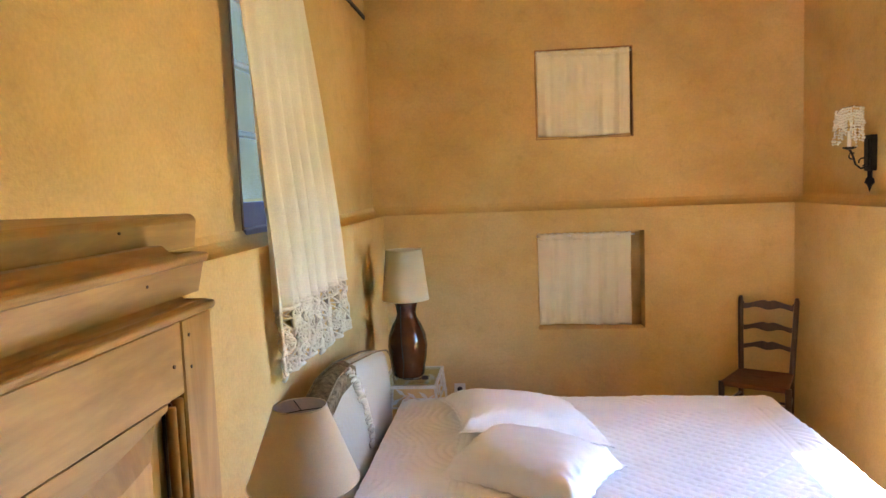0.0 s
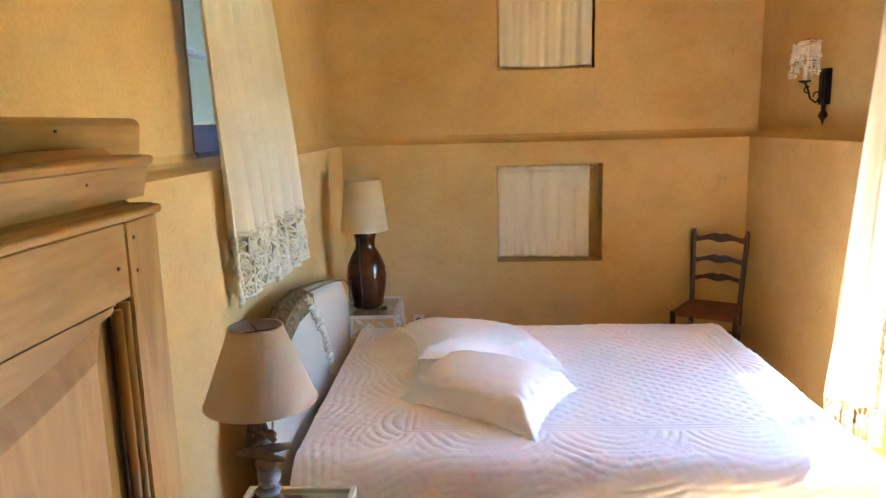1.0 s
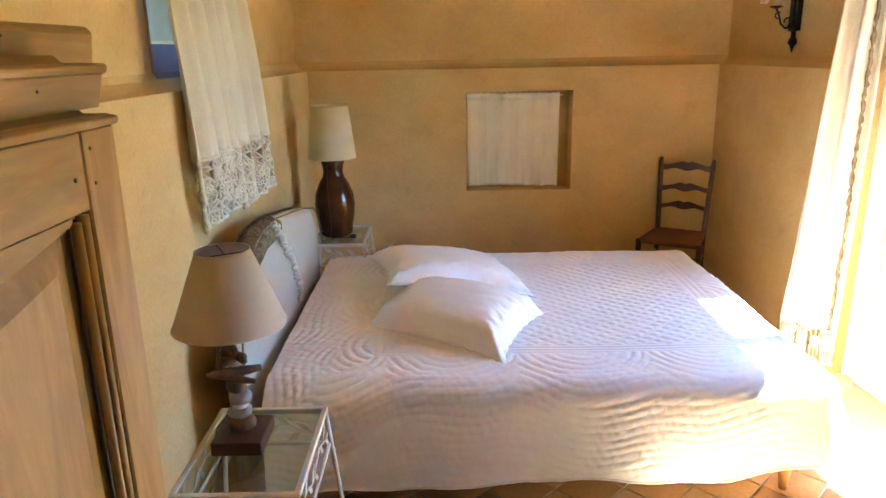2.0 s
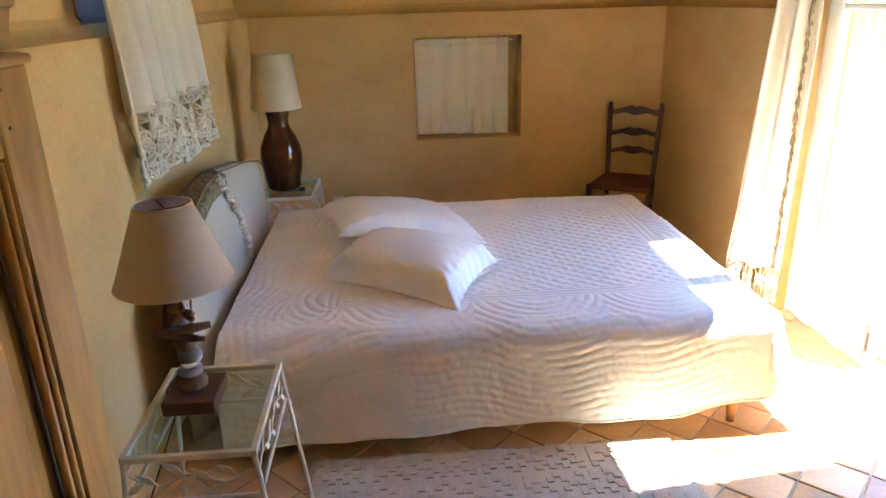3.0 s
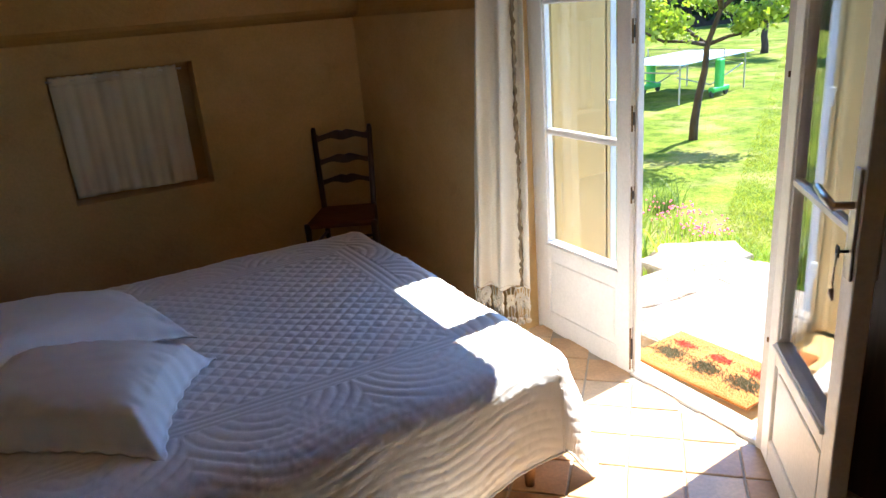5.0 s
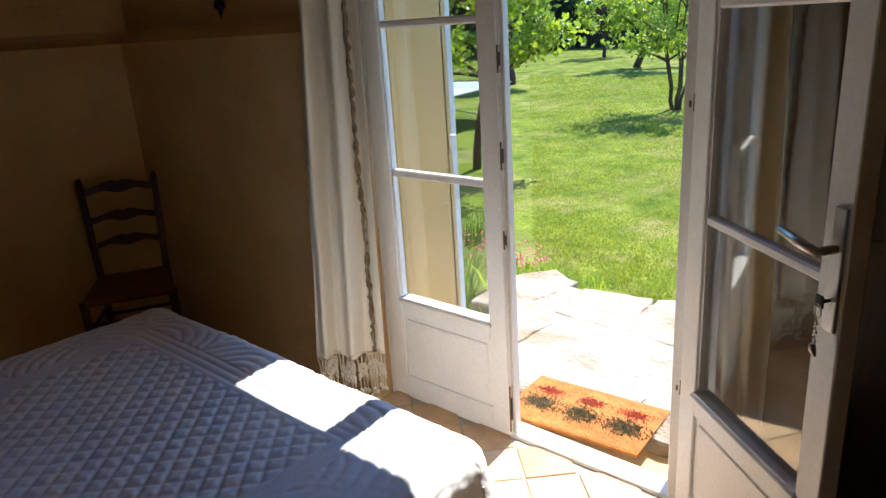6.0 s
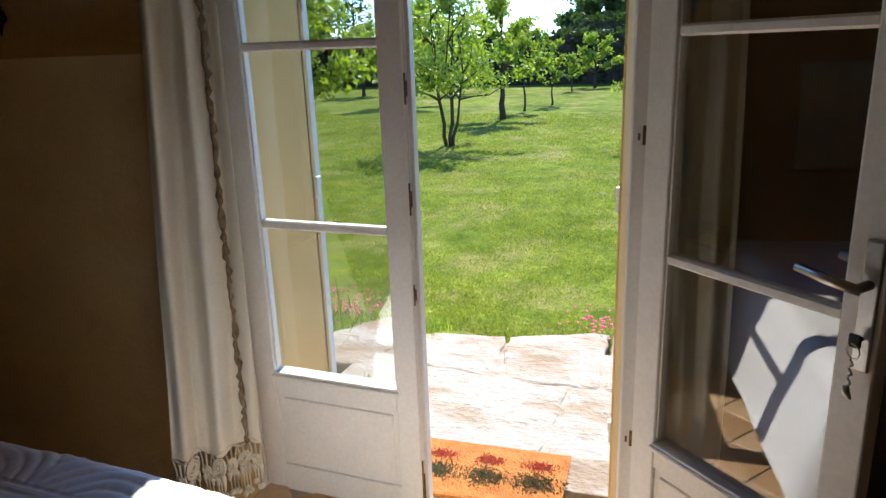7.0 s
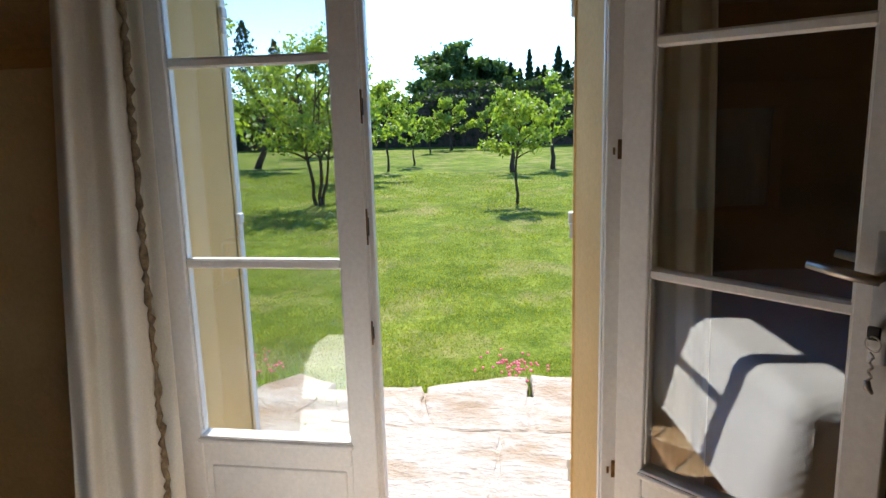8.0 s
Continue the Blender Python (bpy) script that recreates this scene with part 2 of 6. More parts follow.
tagged(part("wall_back", bm, PLASTER), "ochre limewashed plaster wall with two curtained niches", "wall", kind="structure")

bm = bmesh.new()
box(bm, LEFT - T, FRONT, 0, LEFT, BACK, LEDGE)
for u0, z0, u1, z1 in wall_cells(FRONT, BACK + STEP, LEDGE, TOP, [WINDOW]):
    box(bm, LEFT - T, u0, z0, LEFT - STEP, u1, z1)
slope_strip(bm, (LEFT, FRONT, LEDGE), (LEFT, BACK + STEP, LEDGE), (-1, 0, 0))
tagged(part("wall_left", bm, PLASTER), "ochre limewashed plaster wall with a high window", "wall", kind="structure")

bm = bmesh.new()
for u0, z0, u1, z1 in wall_cells(SOUTH, BACK + T, 0, LEDGE, [(SOUTH, 0, DOOR_Y1, DOOR_TOP)]):
    box(bm, RIGHT, u0, z0, OUTER - 0.03, u1, z1)
for u0, z0, u1, z1 in wall_cells(SOUTH, BACK + T, LEDGE, TOP, [(SOUTH, 0, DOOR_Y1, DOOR_TOP)]):
    box(bm, RIGHT + STEP, u0, z0, OUTER - 0.03, u1, z1)
box(bm, DOOR_X + 0.080, SOUTH, 0, OUTER - 0.03, DOOR_Y0, DOOR_TOP)
box(bm, RIGHT + STEP, FRONT, 0, OUTER - 0.03, SOUTH, TOP)
slope_strip(bm, (RIGHT, DOOR_Y1, LEDGE), (RIGHT, BACK + STEP, LEDGE), (1, 0, 0))
tagged(part("wall_right", bm, PLASTER), "ochre limewashed plaster wall with a garden doorway", "wall", kind="structure")

bm = boxes((LEFT - T, FRONT - 0.3, 0, OUTER, FRONT, TOP))
tagged(part("wall_front", bm, PLASTER), "plain ochre plaster wall", "wall", kind="structure")
bm = boxes((LEFT - T, FRONT - 0.3, TOP, OUTER, BACK + T, TOP + 0.25))
tagged(part("ceiling", bm, CEILING_M), "plain ochre plaster ceiling", "ceiling", kind="structure")

# the facade: outdoor render with its reveals narrower than the frame
REV0, REV1, REV_TOP = 2.832, 3.97, 2.045
bm = bmesh.new()
for u0, z0, u1, z1 in wall_cells(-6, 14, -0.4, 4.2, [(REV0, -0.12, REV1, REV_TOP)]):
    box(bm, DOOR_X + 0.075 if 2.5 < u0 and u1 < 4.4 or (u0, u1) == (REV0, REV1) else OUTER - 0.028, u0, z0, OUTER, u1, z1)
box(bm, DOOR_X + 0.075, REV1, -0.1, OUTER - 0.02, DOOR_Y1, REV_TOP)
wedge = [(DOOR_X + 0.075, 2.70), (DOOR_X + 0.075, 2.752), (OUTER - 0.001, REV0 - 0.001), (OUTER - 0.001, 2.70)]
lo, hi = [[bm.verts.new((x, y, z)) for x, y in wedge] for z in (-0.1, REV_TOP)]
bm.faces.new(lo)
bm.faces.new(hi)
for k in range(4):
    bm.faces.new((lo[k], lo[(k + 1) % 4], hi[(k + 1) % 4], hi[k]))
box(bm, DOOR_X + 0.075, DOOR_Y0, REV_TOP, OUTER - 0.02, DOOR_Y1, DOOR_TOP + 0.02)
tagged(part("facade", bm, PLASTER_OUT), "warm yellow rendered outer wall of the house", "wall", kind="structure")

floor_ob = tagged(part("floor", boxes((LEFT - 0.1, FRONT - 0.1, -0.12, DOOR_X + 0.02, BACK + 0.1, -0.006)), GROUT), "worn diagonal terracotta tile floor with pale joints", "floor", kind="structure")
ground = tagged(part("ground", boxes((-60, -150, -0.6, 400, 200, -0.2)), GRASS_M), "sunlit mown lawn with drier patches", "lawn", kind="structure")

# ---- more materials ----
QUILT = mottled("white_quilted_cotton", (0.81, 0.80, 0.79), (0.88, 0.87, 0.86), 4.0, 220.0, 0.9, 0.25, 0.0008, small_amount=0.12)
PILLOW_M = mottled("white_cotton", (0.83, 0.825, 0.825), (0.88, 0.875, 0.87), 6.0, 260.0, 0.9, 0.25, 0.0006, small_amount=0.1)
NICHE_LINEN = mottled("natural_linen", (0.72, 0.68, 0.54), (0.80, 0.76, 0.62), 4.0, 200.0, 0.95, 0.3, 0.0008)
CROCHET = mottled("cream_crochet", (0.62, 0.56, 0.43), (0.76, 0.70, 0.58), 14.0, 160.0, 0.95, 0.4, 0.001)
TRIM_M = mottled("brown_embroidered_trim", (0.085, 0.058, 0.030), (0.34, 0.26, 0.155), 40.0, 160.0, 0.95, 0.5, 0.002)
IRON = mottled("black_iron", (0.008, 0.007, 0.007), (0.025, 0.022, 0.02), 30.0, 160.0, 0.5, 0.3, 0.001, metal=0.6)
WHITE_IRON = mottled("white_painted_iron", (0.60, 0.57, 0.50), (0.74, 0.71, 0.64), 20.0, 120.0, 0.5, 0.25, 0.0008)
SHADE_DARK = mottled("taupe_linen_shade", (0.72, 0.62, 0.50), (0.79, 0.69, 0.575), 6.0, 300.0, 0.95, 0.25, 0.0005)
SHADE_PALE = mottled("cream_linen_shade", (0.77, 0.69, 0.49), (0.83, 0.755, 0.56), 6.0, 300.0, 0.95, 0.25, 0.0005)
SHADE_LINING = plain("lilac_shade_lining", (0.60, 0.55, 0.60), 0.9)
GLAZE = mottled("brown_glazed_ceramic", (0.035, 0.010, 0.004), (0.11, 0.032, 0.010), 7.0, 40.0, 0.12, 0.06, 0.001)
DRIFT = wood("driftwood", (0.09, 0.05, 0.03), (0.25, 0.145, 0.09), 0.8)
BLOCK_WOOD = wood("red_brown_block", (0.075, 0.026, 0.016), (0.13, 0.05, 0.032), 0.45, along="Y")
PEBBLE = mottled("grey_pebble", (0.16, 0.16, 0.19), (0.36, 0.36, 0.39), 18.0, 120.0, 0.7, 0.3, 0.001)
SHELL = mottled("white_shell", (0.68, 0.65, 0.59), (0.82, 0.79, 0.72), 30.0, 120.0, 0.6, 0.3, 0.001)
RUSH = mottled("red_brown_rush", (0.11, 0.030, 0.012), (0.23, 0.075, 0.028), 9.0, 120.0, 0.6, 0.5, 0.002, stretch=(1, 6, 1))
RUG_M = mottled("beige_cotton_rug", (0.56, 0.50, 0.42), (0.67, 0.61, 0.525), 5.0, 130.0, 1.0, 0.6, 0.003, small_amount=0.5)
RUG_DARK = mottled("pale_rug_wool", (0.55, 0.485, 0.395), (0.65, 0.58, 0.49), 12.0, 130.0, 1.0, 0.6, 0.003, small_amount=0.5)
WINDOW_PAINT = plain("violet_grey_paint", (0.27, 0.25, 0.36), 0.5)
SHUTTER_IN = plain("blue_grey_shutter_paint", (0.060, 0.064, 0.085), 0.6)
BRASS = mottled("tarnished_brass", (0.10, 0.055, 0.022), (0.26, 0.16, 0.07), 40.0, 160.0, 0.45, 0.3, 0.001, metal=0.8)
SATIN = plain("satin_nickel", (0.52, 0.49, 0.44), 0.35, 0.9)
PLASTIC = plain("white_plastic", (0.72, 0.70, 0.66), 0.4)
BLACK = plain("black_rubber", (0.012, 0.012, 0.012), 0.6)
PALE_WOOD = wood("oiled_beech", (0.30, 0.14, 0.05), (0.46, 0.24, 0.10), 0.5)
COIR = mottled("orange_coir", (0.35, 0.11, 0.018), (0.54, 0.205, 0.045), 12.0, 240.0, 1.0, 0.9, 0.006, small_amount=0.7)
COIR_GREEN = mottled("dark_green_coir", (0.135, 0.125, 0.060), (0.27, 0.25, 0.135), 40.0, 240.0, 1.0, 0.9, 0.005, small_amount=0.7)
COIR_RED = mottled("red_coir", (0.58, 0.10, 0.055), (0.72, 0.21, 0.14), 40.0, 240.0, 1.0, 0.9, 0.005, small_amount=0.7)
TABLE_TOP = plain("pale_blue_table_top", (0.48, 0.56, 0.66), 0.35)
GREEN_PLASTIC = plain("green_plastic", (0.035, 0.42, 0.09), 0.4)
GREY_STEEL = plain("grey_steel", (0.34, 0.35, 0.36), 0.4, 0.6)
BARK = mottled("bark", (0.025, 0.018, 0.012), (0.075, 0.055, 0.038), 9.0, 60.0, 0.95, 0.8, 0.01, stretch=(1, 1, 0.3))
PINK = plain("pink_petals", (0.72, 0.14, 0.24), 0.7)
# brown that stands in for the recess plaster lying in shade
RECESS_SHADE = wood("recess_shade_brown", (0.055, 0.032, 0.018), (0.115, 0.070, 0.040), 0.5)
SHUTTER_OUT = plain("white_shutter_paint", (0.70, 0.72, 0.72), 0.5)



def sheer(m, amount):
    """Lets part of the light pass through a thin fabric."""
    t = m.node_tree
    p, out = t.nodes["Principled BSDF"], [n for n in t.nodes if n.type == "OUTPUT_MATERIAL"][0]
    tr, mx = t.nodes.new("ShaderNodeBsdfTranslucent"), t.nodes.new("ShaderNodeMixShader")
    t.links.new(p.inputs["Base Color"].links[0].from_socket, tr.inputs[0])
    mx.inputs[0].default_value = amount
    t.links.new(p.outputs[0], mx.inputs[1])
    t.links.new(tr.outputs[0], mx.inputs[2])
    t.links.new(mx.outputs[0], out.inputs[0])


for fabric, amount in ((SHADE_DARK, 0.4), (SHADE_PALE, 0.4), (LINEN, 0.22), (SHADE_LINING, 0.45)):
    sheer(fabric, amount)


def ticking_material():
    """Undyed linen woven with fine upright stripes."""
    m, t, b = nodes_of("striped_linen_ticking", 0.95)
    tc = t.nodes.new("ShaderNodeTexCoord")
    w = t.nodes.new("ShaderNodeTexWave")
    w.bands_direction = "Y"
    w.inputs["Scale"].default_value = 22.0
    t.links.new(tc.outputs["Object"], w.inputs["Vector"])
    n = noise_node(t, 180.0, 3.0)
    base = ramp(t, w.outputs[0], ((0.25, (0.50, 0.44, 0.35)), (0.7, (0.63, 0.57, 0.47))))
    t.links.new(mix(t, 0.25, base, mix(t, 1.0, base, n.outputs[0], "MULTIPLY")), b.inputs["Base Color"])
    bump(t, b, n.outputs[0], 0.3, 0.001)
    return m


def leaf_material(name, dark, light):
    """Leaves that let some light through and differ from one to the next."""
    m, t, b = nodes_of(name, 0.5)
    out = [n for n in t.nodes if n.type == "OUTPUT_MATERIAL"][0]
    geo = t.nodes.new("ShaderNodeNewGeometry")
    col = ramp(t, geo.outputs["Random Per Island"], ((0.0, dark), (1.0, light)))
    t.links.new(col, b.inputs["Base Color"])
    tr, mx = t.nodes.new("ShaderNodeBsdfTranslucent"), t.nodes.new("ShaderNodeMixShader")
    bright = mix(t, 1.0, col, (1.7, 1.7, 0.7), "MULTIPLY")
    t.links.new(bright, tr.inputs[0])
    mx.inputs[0].default_value = 0.4
    t.links.new(b.outputs[0], mx.inputs[1])
    t.links.new(tr.outputs[0], mx.inputs[2])
    t.links.new(mx.outputs[0], out.inputs[0])
    return m


def tile_material():
    """Hand-made terracotta, each tile with its own tone."""
    m, t, b = nodes_of("handmade_terracotta", 0.4)
    info = t.nodes.new("ShaderNodeObjectInfo")
    n1, n2 = noise_node(t, 5.0, 5.0), noise_node(t, 70.0, 4.0)
    tone = ramp(t, info.outputs["Random"], ((0.0, (0.52, 0.315, 0.165)), (0.5, (0.65, 0.435, 0.245)), (1.0, (0.76, 0.570, 0.365))))
    cloud = ramp(t, n1.outputs[0], ((0.3, (0.72, 0.68, 0.64)), (0.7, (1.12, 1.1, 1.06))))
    grain = ramp(t, n2.outputs[0], ((0.3, (0.86, 0.86, 0.86)), (0.7, (1.06, 1.06, 1.06))))
    t.links.new(mix(t, 1.0, mix(t, 1.0, tone, cloud, "MULTIPLY"), grain, "MULTIPLY"), b.inputs["Base Color"])
    t.links.new(ramp(t, n1.outputs[0], ((0.3, (0.32, 0.32, 0.32)), (0.7, (0.55, 0.55, 0.55)))), b.inputs["Roughness"])
    bump(t, b, n2.outputs[0], 0.15, 0.001, bump(t, b, n1.outputs[0], 0.25, 0.006))
    return m


TICKING = ticking_material()
LEAF = leaf_material("fresh_leaves", (0.11, 0.19, 0.022), (0.26, 0.34, 0.055))
LEAF_DARK = leaf_material("dark_leaves", (0.012, 0.026, 0.010), (0.036, 0.064, 0.022))
LEAF_DARK.node_tree.nodes["Principled BSDF"].inputs["Specular IOR Level"].default_value = 0.15
LEAF_MID = leaf_material("mid_leaves", (0.035, 0.075, 0.016), (0.09, 0.15, 0.035))
GRASS_BLADE = leaf_material("grass_blades", (0.095, 0.140, 0.016), (0.265, 0.305, 0.065))
FLOOR_TILE = tile_material()


def mesh_part(name, verts, faces, material, parent=None, label="", smooth=False):
    me = bpy.data.meshes.new(name)
    me.from_pydata([tuple(v) for v in verts], [], [tuple(int(k) for k in f) for f in faces])
    me.validate()
    if smooth:
        me.shade_smooth()
    me.materials.append(material)
    ob = new(name, me)
    if parent is not None:
        ob.parent = parent
    if label:
        ob["label"] = label
    return ob


# ---- the garden doors ----
LEAF_W, LEAF_H, THICK = 0.632, 2.17, 0.046
BARS = (1.018, 1.580)


def door_leaf(name, label, place, sgn):
    """One glazed leaf; its hinges at the origin, its inner face at x = 0, running along sgn * y."""
    d = thing(name, label, "door", place, kind="structure")

    def bx(nm, u0, z0, u1, z1, x0=0.0, x1=THICK, bevel=0.003, mat=WHITE_PAINT, lab=""):
        a, b = sorted((sgn * u0, sgn * u1))
        return part(nm, boxes((x0, a, z0, x1, b, z1), bevel=bevel), mat, d, lab)
    bx("stile", 0.0, 0.015, 0.085, LEAF_H)
    bx("stile", LEAF_W - 0.078, 0.015, LEAF_W, LEAF_H)
    bx("rail", 0.085, LEAF_H - 0.09, LEAF_W - 0.078, LEAF_H, 0.001, THICK - 0.001)
    bx("rail", 0.085, 0.015, LEAF_W - 0.078, 0.115, 0.001, THICK - 0.001)
    bx("rail", 0.085, 0.405, LEAF_W - 0.078, 0.462, 0.001, THICK - 0.001)
    panel = bx("panel", 0.075, 0.105, LEAF_W - 0.068, 0.41, 0.012, THICK - 0.012)
    part("field", boxes((0.006, min(sgn * 0.105, sgn * (LEAF_W - 0.098)), 0.135, THICK - 0.006, max(sgn * 0.105, sgn * (LEAF_W - 0.098)), 0.385), bevel=0.004), WHITE_PAINT, panel)
    bx("weather_bar", 0.075, 0.462, LEAF_W - 0.068, 0.478, -0.010, THICK + 0.012, 0.004)
    bx("weather_bar", 0.080, 0.478, LEAF_W - 0.073, 0.486, -0.005, THICK + 0.006, 0.003)
    for z in BARS:
        bx("glazing_bar", 0.085, z - 0.014, LEAF_W - 0.078, z + 0.014, 0.006, THICK - 0.006, 0.006)
    zs = (0.486, *BARS, LEAF_H - 0.09)
    for lo, hi in zip(zs, zs[1:]):
        p = bx("pane", 0.083, lo, LEAF_W - 0.076, hi, 0.021, 0.025, 0.0, GLASS, "clear window glass")
        p.visible_shadow = False
        for u in (0.085, LEAF_W - 0.084):
            bx("bead", u, lo + 0.012, u + 0.006, hi - 0.012, 0.010, THICK - 0.008, 0.002)
    return d


door_l = door_leaf("door_1", "closed white-painted glazed door leaf with a lower panel", pose(DOOR_X, 4.032, 0), -1)
edge = -LEAF_W
part("meeting_strip", boxes((THICK - 0.020, edge - 0.014, 0.015, THICK + 0.012, edge, LEAF_H), (0.010, edge - 0.005, 0.015, 0.018, edge, LEAF_H), bevel=0.002), WHITE_PAINT, door_l)
for z, h in ((0.13, 0.20), (0.82, 0.07), (1.125, 0.10), (1.45, 0.09), (1.80, 0.09)):
    plate = part("strike_plate", boxes((0.004, edge - 0.004, z - h / 2, 0.022, edge + 0.002, z + h / 2), bevel=0.001), BRASS, door_l, "tarnished brass strike plate")
    part("slot", boxes((0.009, edge - 0.0055, z - h / 4, 0.017, edge - 0.002, z + h / 4)), BLACK, plate)

door_r = door_leaf("door_2", "white-painted glazed door leaf standing open into the room", pose(3.405, 2.695, 0, 0, 0, 140), 1)
u = LEAF_W - 0.026
for side, x0 in ((1, THICK), (-1, 0.0)):
    hp = part("handle_plate", boxes((min(x0, x0 + side * 0.009), u - 0.018, 0.905, max(x0, x0 + side * 0.009), u + 0.018, 1.172), bevel=0.004, seg=2), SATIN, door_r, "satin metal handle plate")
    hp.location.z = 0.013
    hb = bmesh.new()
    tube(hb, [(x0 + side * 0.005, u, 1.085), (x0 + side * 0.05, u, 1.085)], 0.010, 10)
    tube(hb, [(x0 + side * 0.05, u + 0.006, 1.083), (x0 + side * 0.052, u - 0.05, 1.088), (x0 + side * 0.050, u - 0.125, 1.098)], [0.010, 0.011, 0.009], 10)
    part("lever", hb, SATIN, hp, smooth=True)
kb = bmesh.new()
tube(kb, [(THICK + 0.005, u, 0.975), (THICK + 0.035, u, 0.975)], 0.004, 8)
box(kb, THICK + 0.03, u - 0.012, 0.962, THICK + 0.034, u + 0.012, 0.990, 0.003)
key = part("key", kb, BLACK, door_r, "door key with a black head")
key.location.z = 0.013
rb = bmesh.new()
tube(rb, [(THICK + 0.034 + 0.004 * math.sin(a), u + 0.015 * math.sin(a), 0.955 + 0.015 * math.cos(a)) for a in (k * math.pi / 8 for k in range(17))], 0.0017, 6)
for k in range(6):
    tube(rb, [(THICK + 0.034, u + (0.004 if k % 2 else -0.004), 0.938 - k * 0.010), (THICK + 0.036, u + (-0.004 if k % 2 else 0.004), 0.929 - k * 0.010)], 0.0024, 6)
tube(rb, [(THICK + 0.035, u - 0.004, 0.880), (THICK + 0.035, u - 0.002, 0.866), (THICK + 0.035, u + 0.008, 0.855)], [0.006, 0.008, 0.003], 8)
part("key_chain", rb, SATIN, key, "steel ring and chain fob", True)
for z in (0.25, 1.08, 1.9):
    part("hinge", tube(bmesh.new(), [(0.02, -0.010, z - 0.05), (0.02, -0.010, z + 0.05)], 0.008, 10), WHITE_PAINT, door_r, smooth=True)

fr = thing("door_frame", "white-painted wooden frame of the garden doors", "door frame", kind="structure")
part("jamb", boxes((DOOR_X + 0.002, 2.703, 0, DOOR_X + 0.074, 2.760, DOOR_TOP), (DOOR_X + 0.030, 2.760, 0, DOOR_X + 0.074, 2.766, DOOR_TOP), bevel=0.003), WHITE_PAINT, fr)
part("jamb", boxes((DOOR_X + 0.002, 4.034, 0, DOOR_X + 0.074, 4.10, DOOR_TOP), (DOOR_X + 0.048, 3.99, 0, DOOR_X + 0.074, 4.034, DOOR_TOP), bevel=0.003), WHITE_PAINT, fr)
part("head", boxes((DOOR_X + 0.002, 2.752, LEAF_H + 0.004, DOOR_X + 0.074, 4.034, DOOR_TOP + 0.02), bevel=0.003), WHITE_PAINT, fr)
for z in (0.42, 1.30):
    part("keep", boxes((DOOR_X - 0.001, 2.722, z, DOOR_X + 0.003, 2.732, z + 0.05), (DOOR_X - 0.001, 2.738, z + 0.012, DOOR_X + 0.003, 2.744, z + 0.03)), BRASS, fr)
tagged(part("threshold", boxes((DOOR_X + 0.022, 2.70, -0.08, 3.505, 4.08, 0.010), bevel=0.006, seg=2), WHITE_PAINT), "worn pale painted door threshold", "threshold", kind="structure")
# ---- soft furnishings ----


def cloth(top, bottom, folds, depth, seed=0.0):
    """A hanging curtain: top and bottom are (a, b, z) ends along one wall, folds run down it."""
    def place(u, v):
        a = top[0] + (top[1] - top[0]) * u
        b = bottom[0] + (bottom[1] - bottom[0]) * u
        z = top[2] + (bottom[2] - top[2]) * v
        along = a + (b - a) * v
        w = math.sin(2 * math.pi * folds * u + seed + 0.9 * math.sin(3 * u + 2 * v + seed)) + 0.5 * math.sin(2 * math.pi * folds * 1.9 * u + 1.3 + seed + v)
        w += 0.6 * noise.noise((u * 7, v * 3, seed))
        return along, w * depth * (0.6 + 0.6 * v), z
    return place


def crochet(place, nu, nv, radius, flowers):
    """Openwork of crossing cords with rings and rosettes on the cloth surface place(u, v)."""
    bm = bmesh.new()
    rng = random.Random(nu * 7 + nv)
    pts = {}
    for i in range(nu + 1):
        for j in range(nv + 1):
            du, dv = (rng.uniform(-0.25, 0.25) / nu, rng.uniform(-0.2, 0.2) / nv) if 0 < j < nv else (0, 0)
            pts[i, j] = Vector(place(min(1, max(0, i / nu + du)), j / nv + dv))
    for i in range(nu):
        for j in range(nv):
            a, b, c, e = pts[i, j], pts[i + 1, j], pts[i + 1, j + 1], pts[i, j + 1]
            m = (a + b + c + e) / 4
            for p, q in ((a, c), (b, e)) if (i + j) % 2 else ((a, e), (a, b), (a, c)):
                tube(bm, [p, (p + q) / 2 + Vector((rng.uniform(-1, 1), rng.uniform(-1, 1), rng.uniform(-1, 1))) * radius * 1.2, q], radius * rng.uniform(0.8, 1.6), 5)
            if rng.random() < flowers:
                ax = (b - a).normalized()
                up = Vector((0, 0, 1))
                r = (b - a).length * rng.uniform(0.32, 0.5)
                ring = [m + (ax * math.cos(k * math.pi / 5) + up * math.sin(k * math.pi / 5)) * r for k in range(11)]
                tube(bm, ring, radius * 1.7, 5)
                for k in range(0, 10, 2):
                    tube(bm, [m, ring[k]], radius * 1.5, 5)
    for j in (0, nv):
        tube(bm, [pts[i, j] for i in range(nu + 1)], radius * 2.0, 6)
    return bm


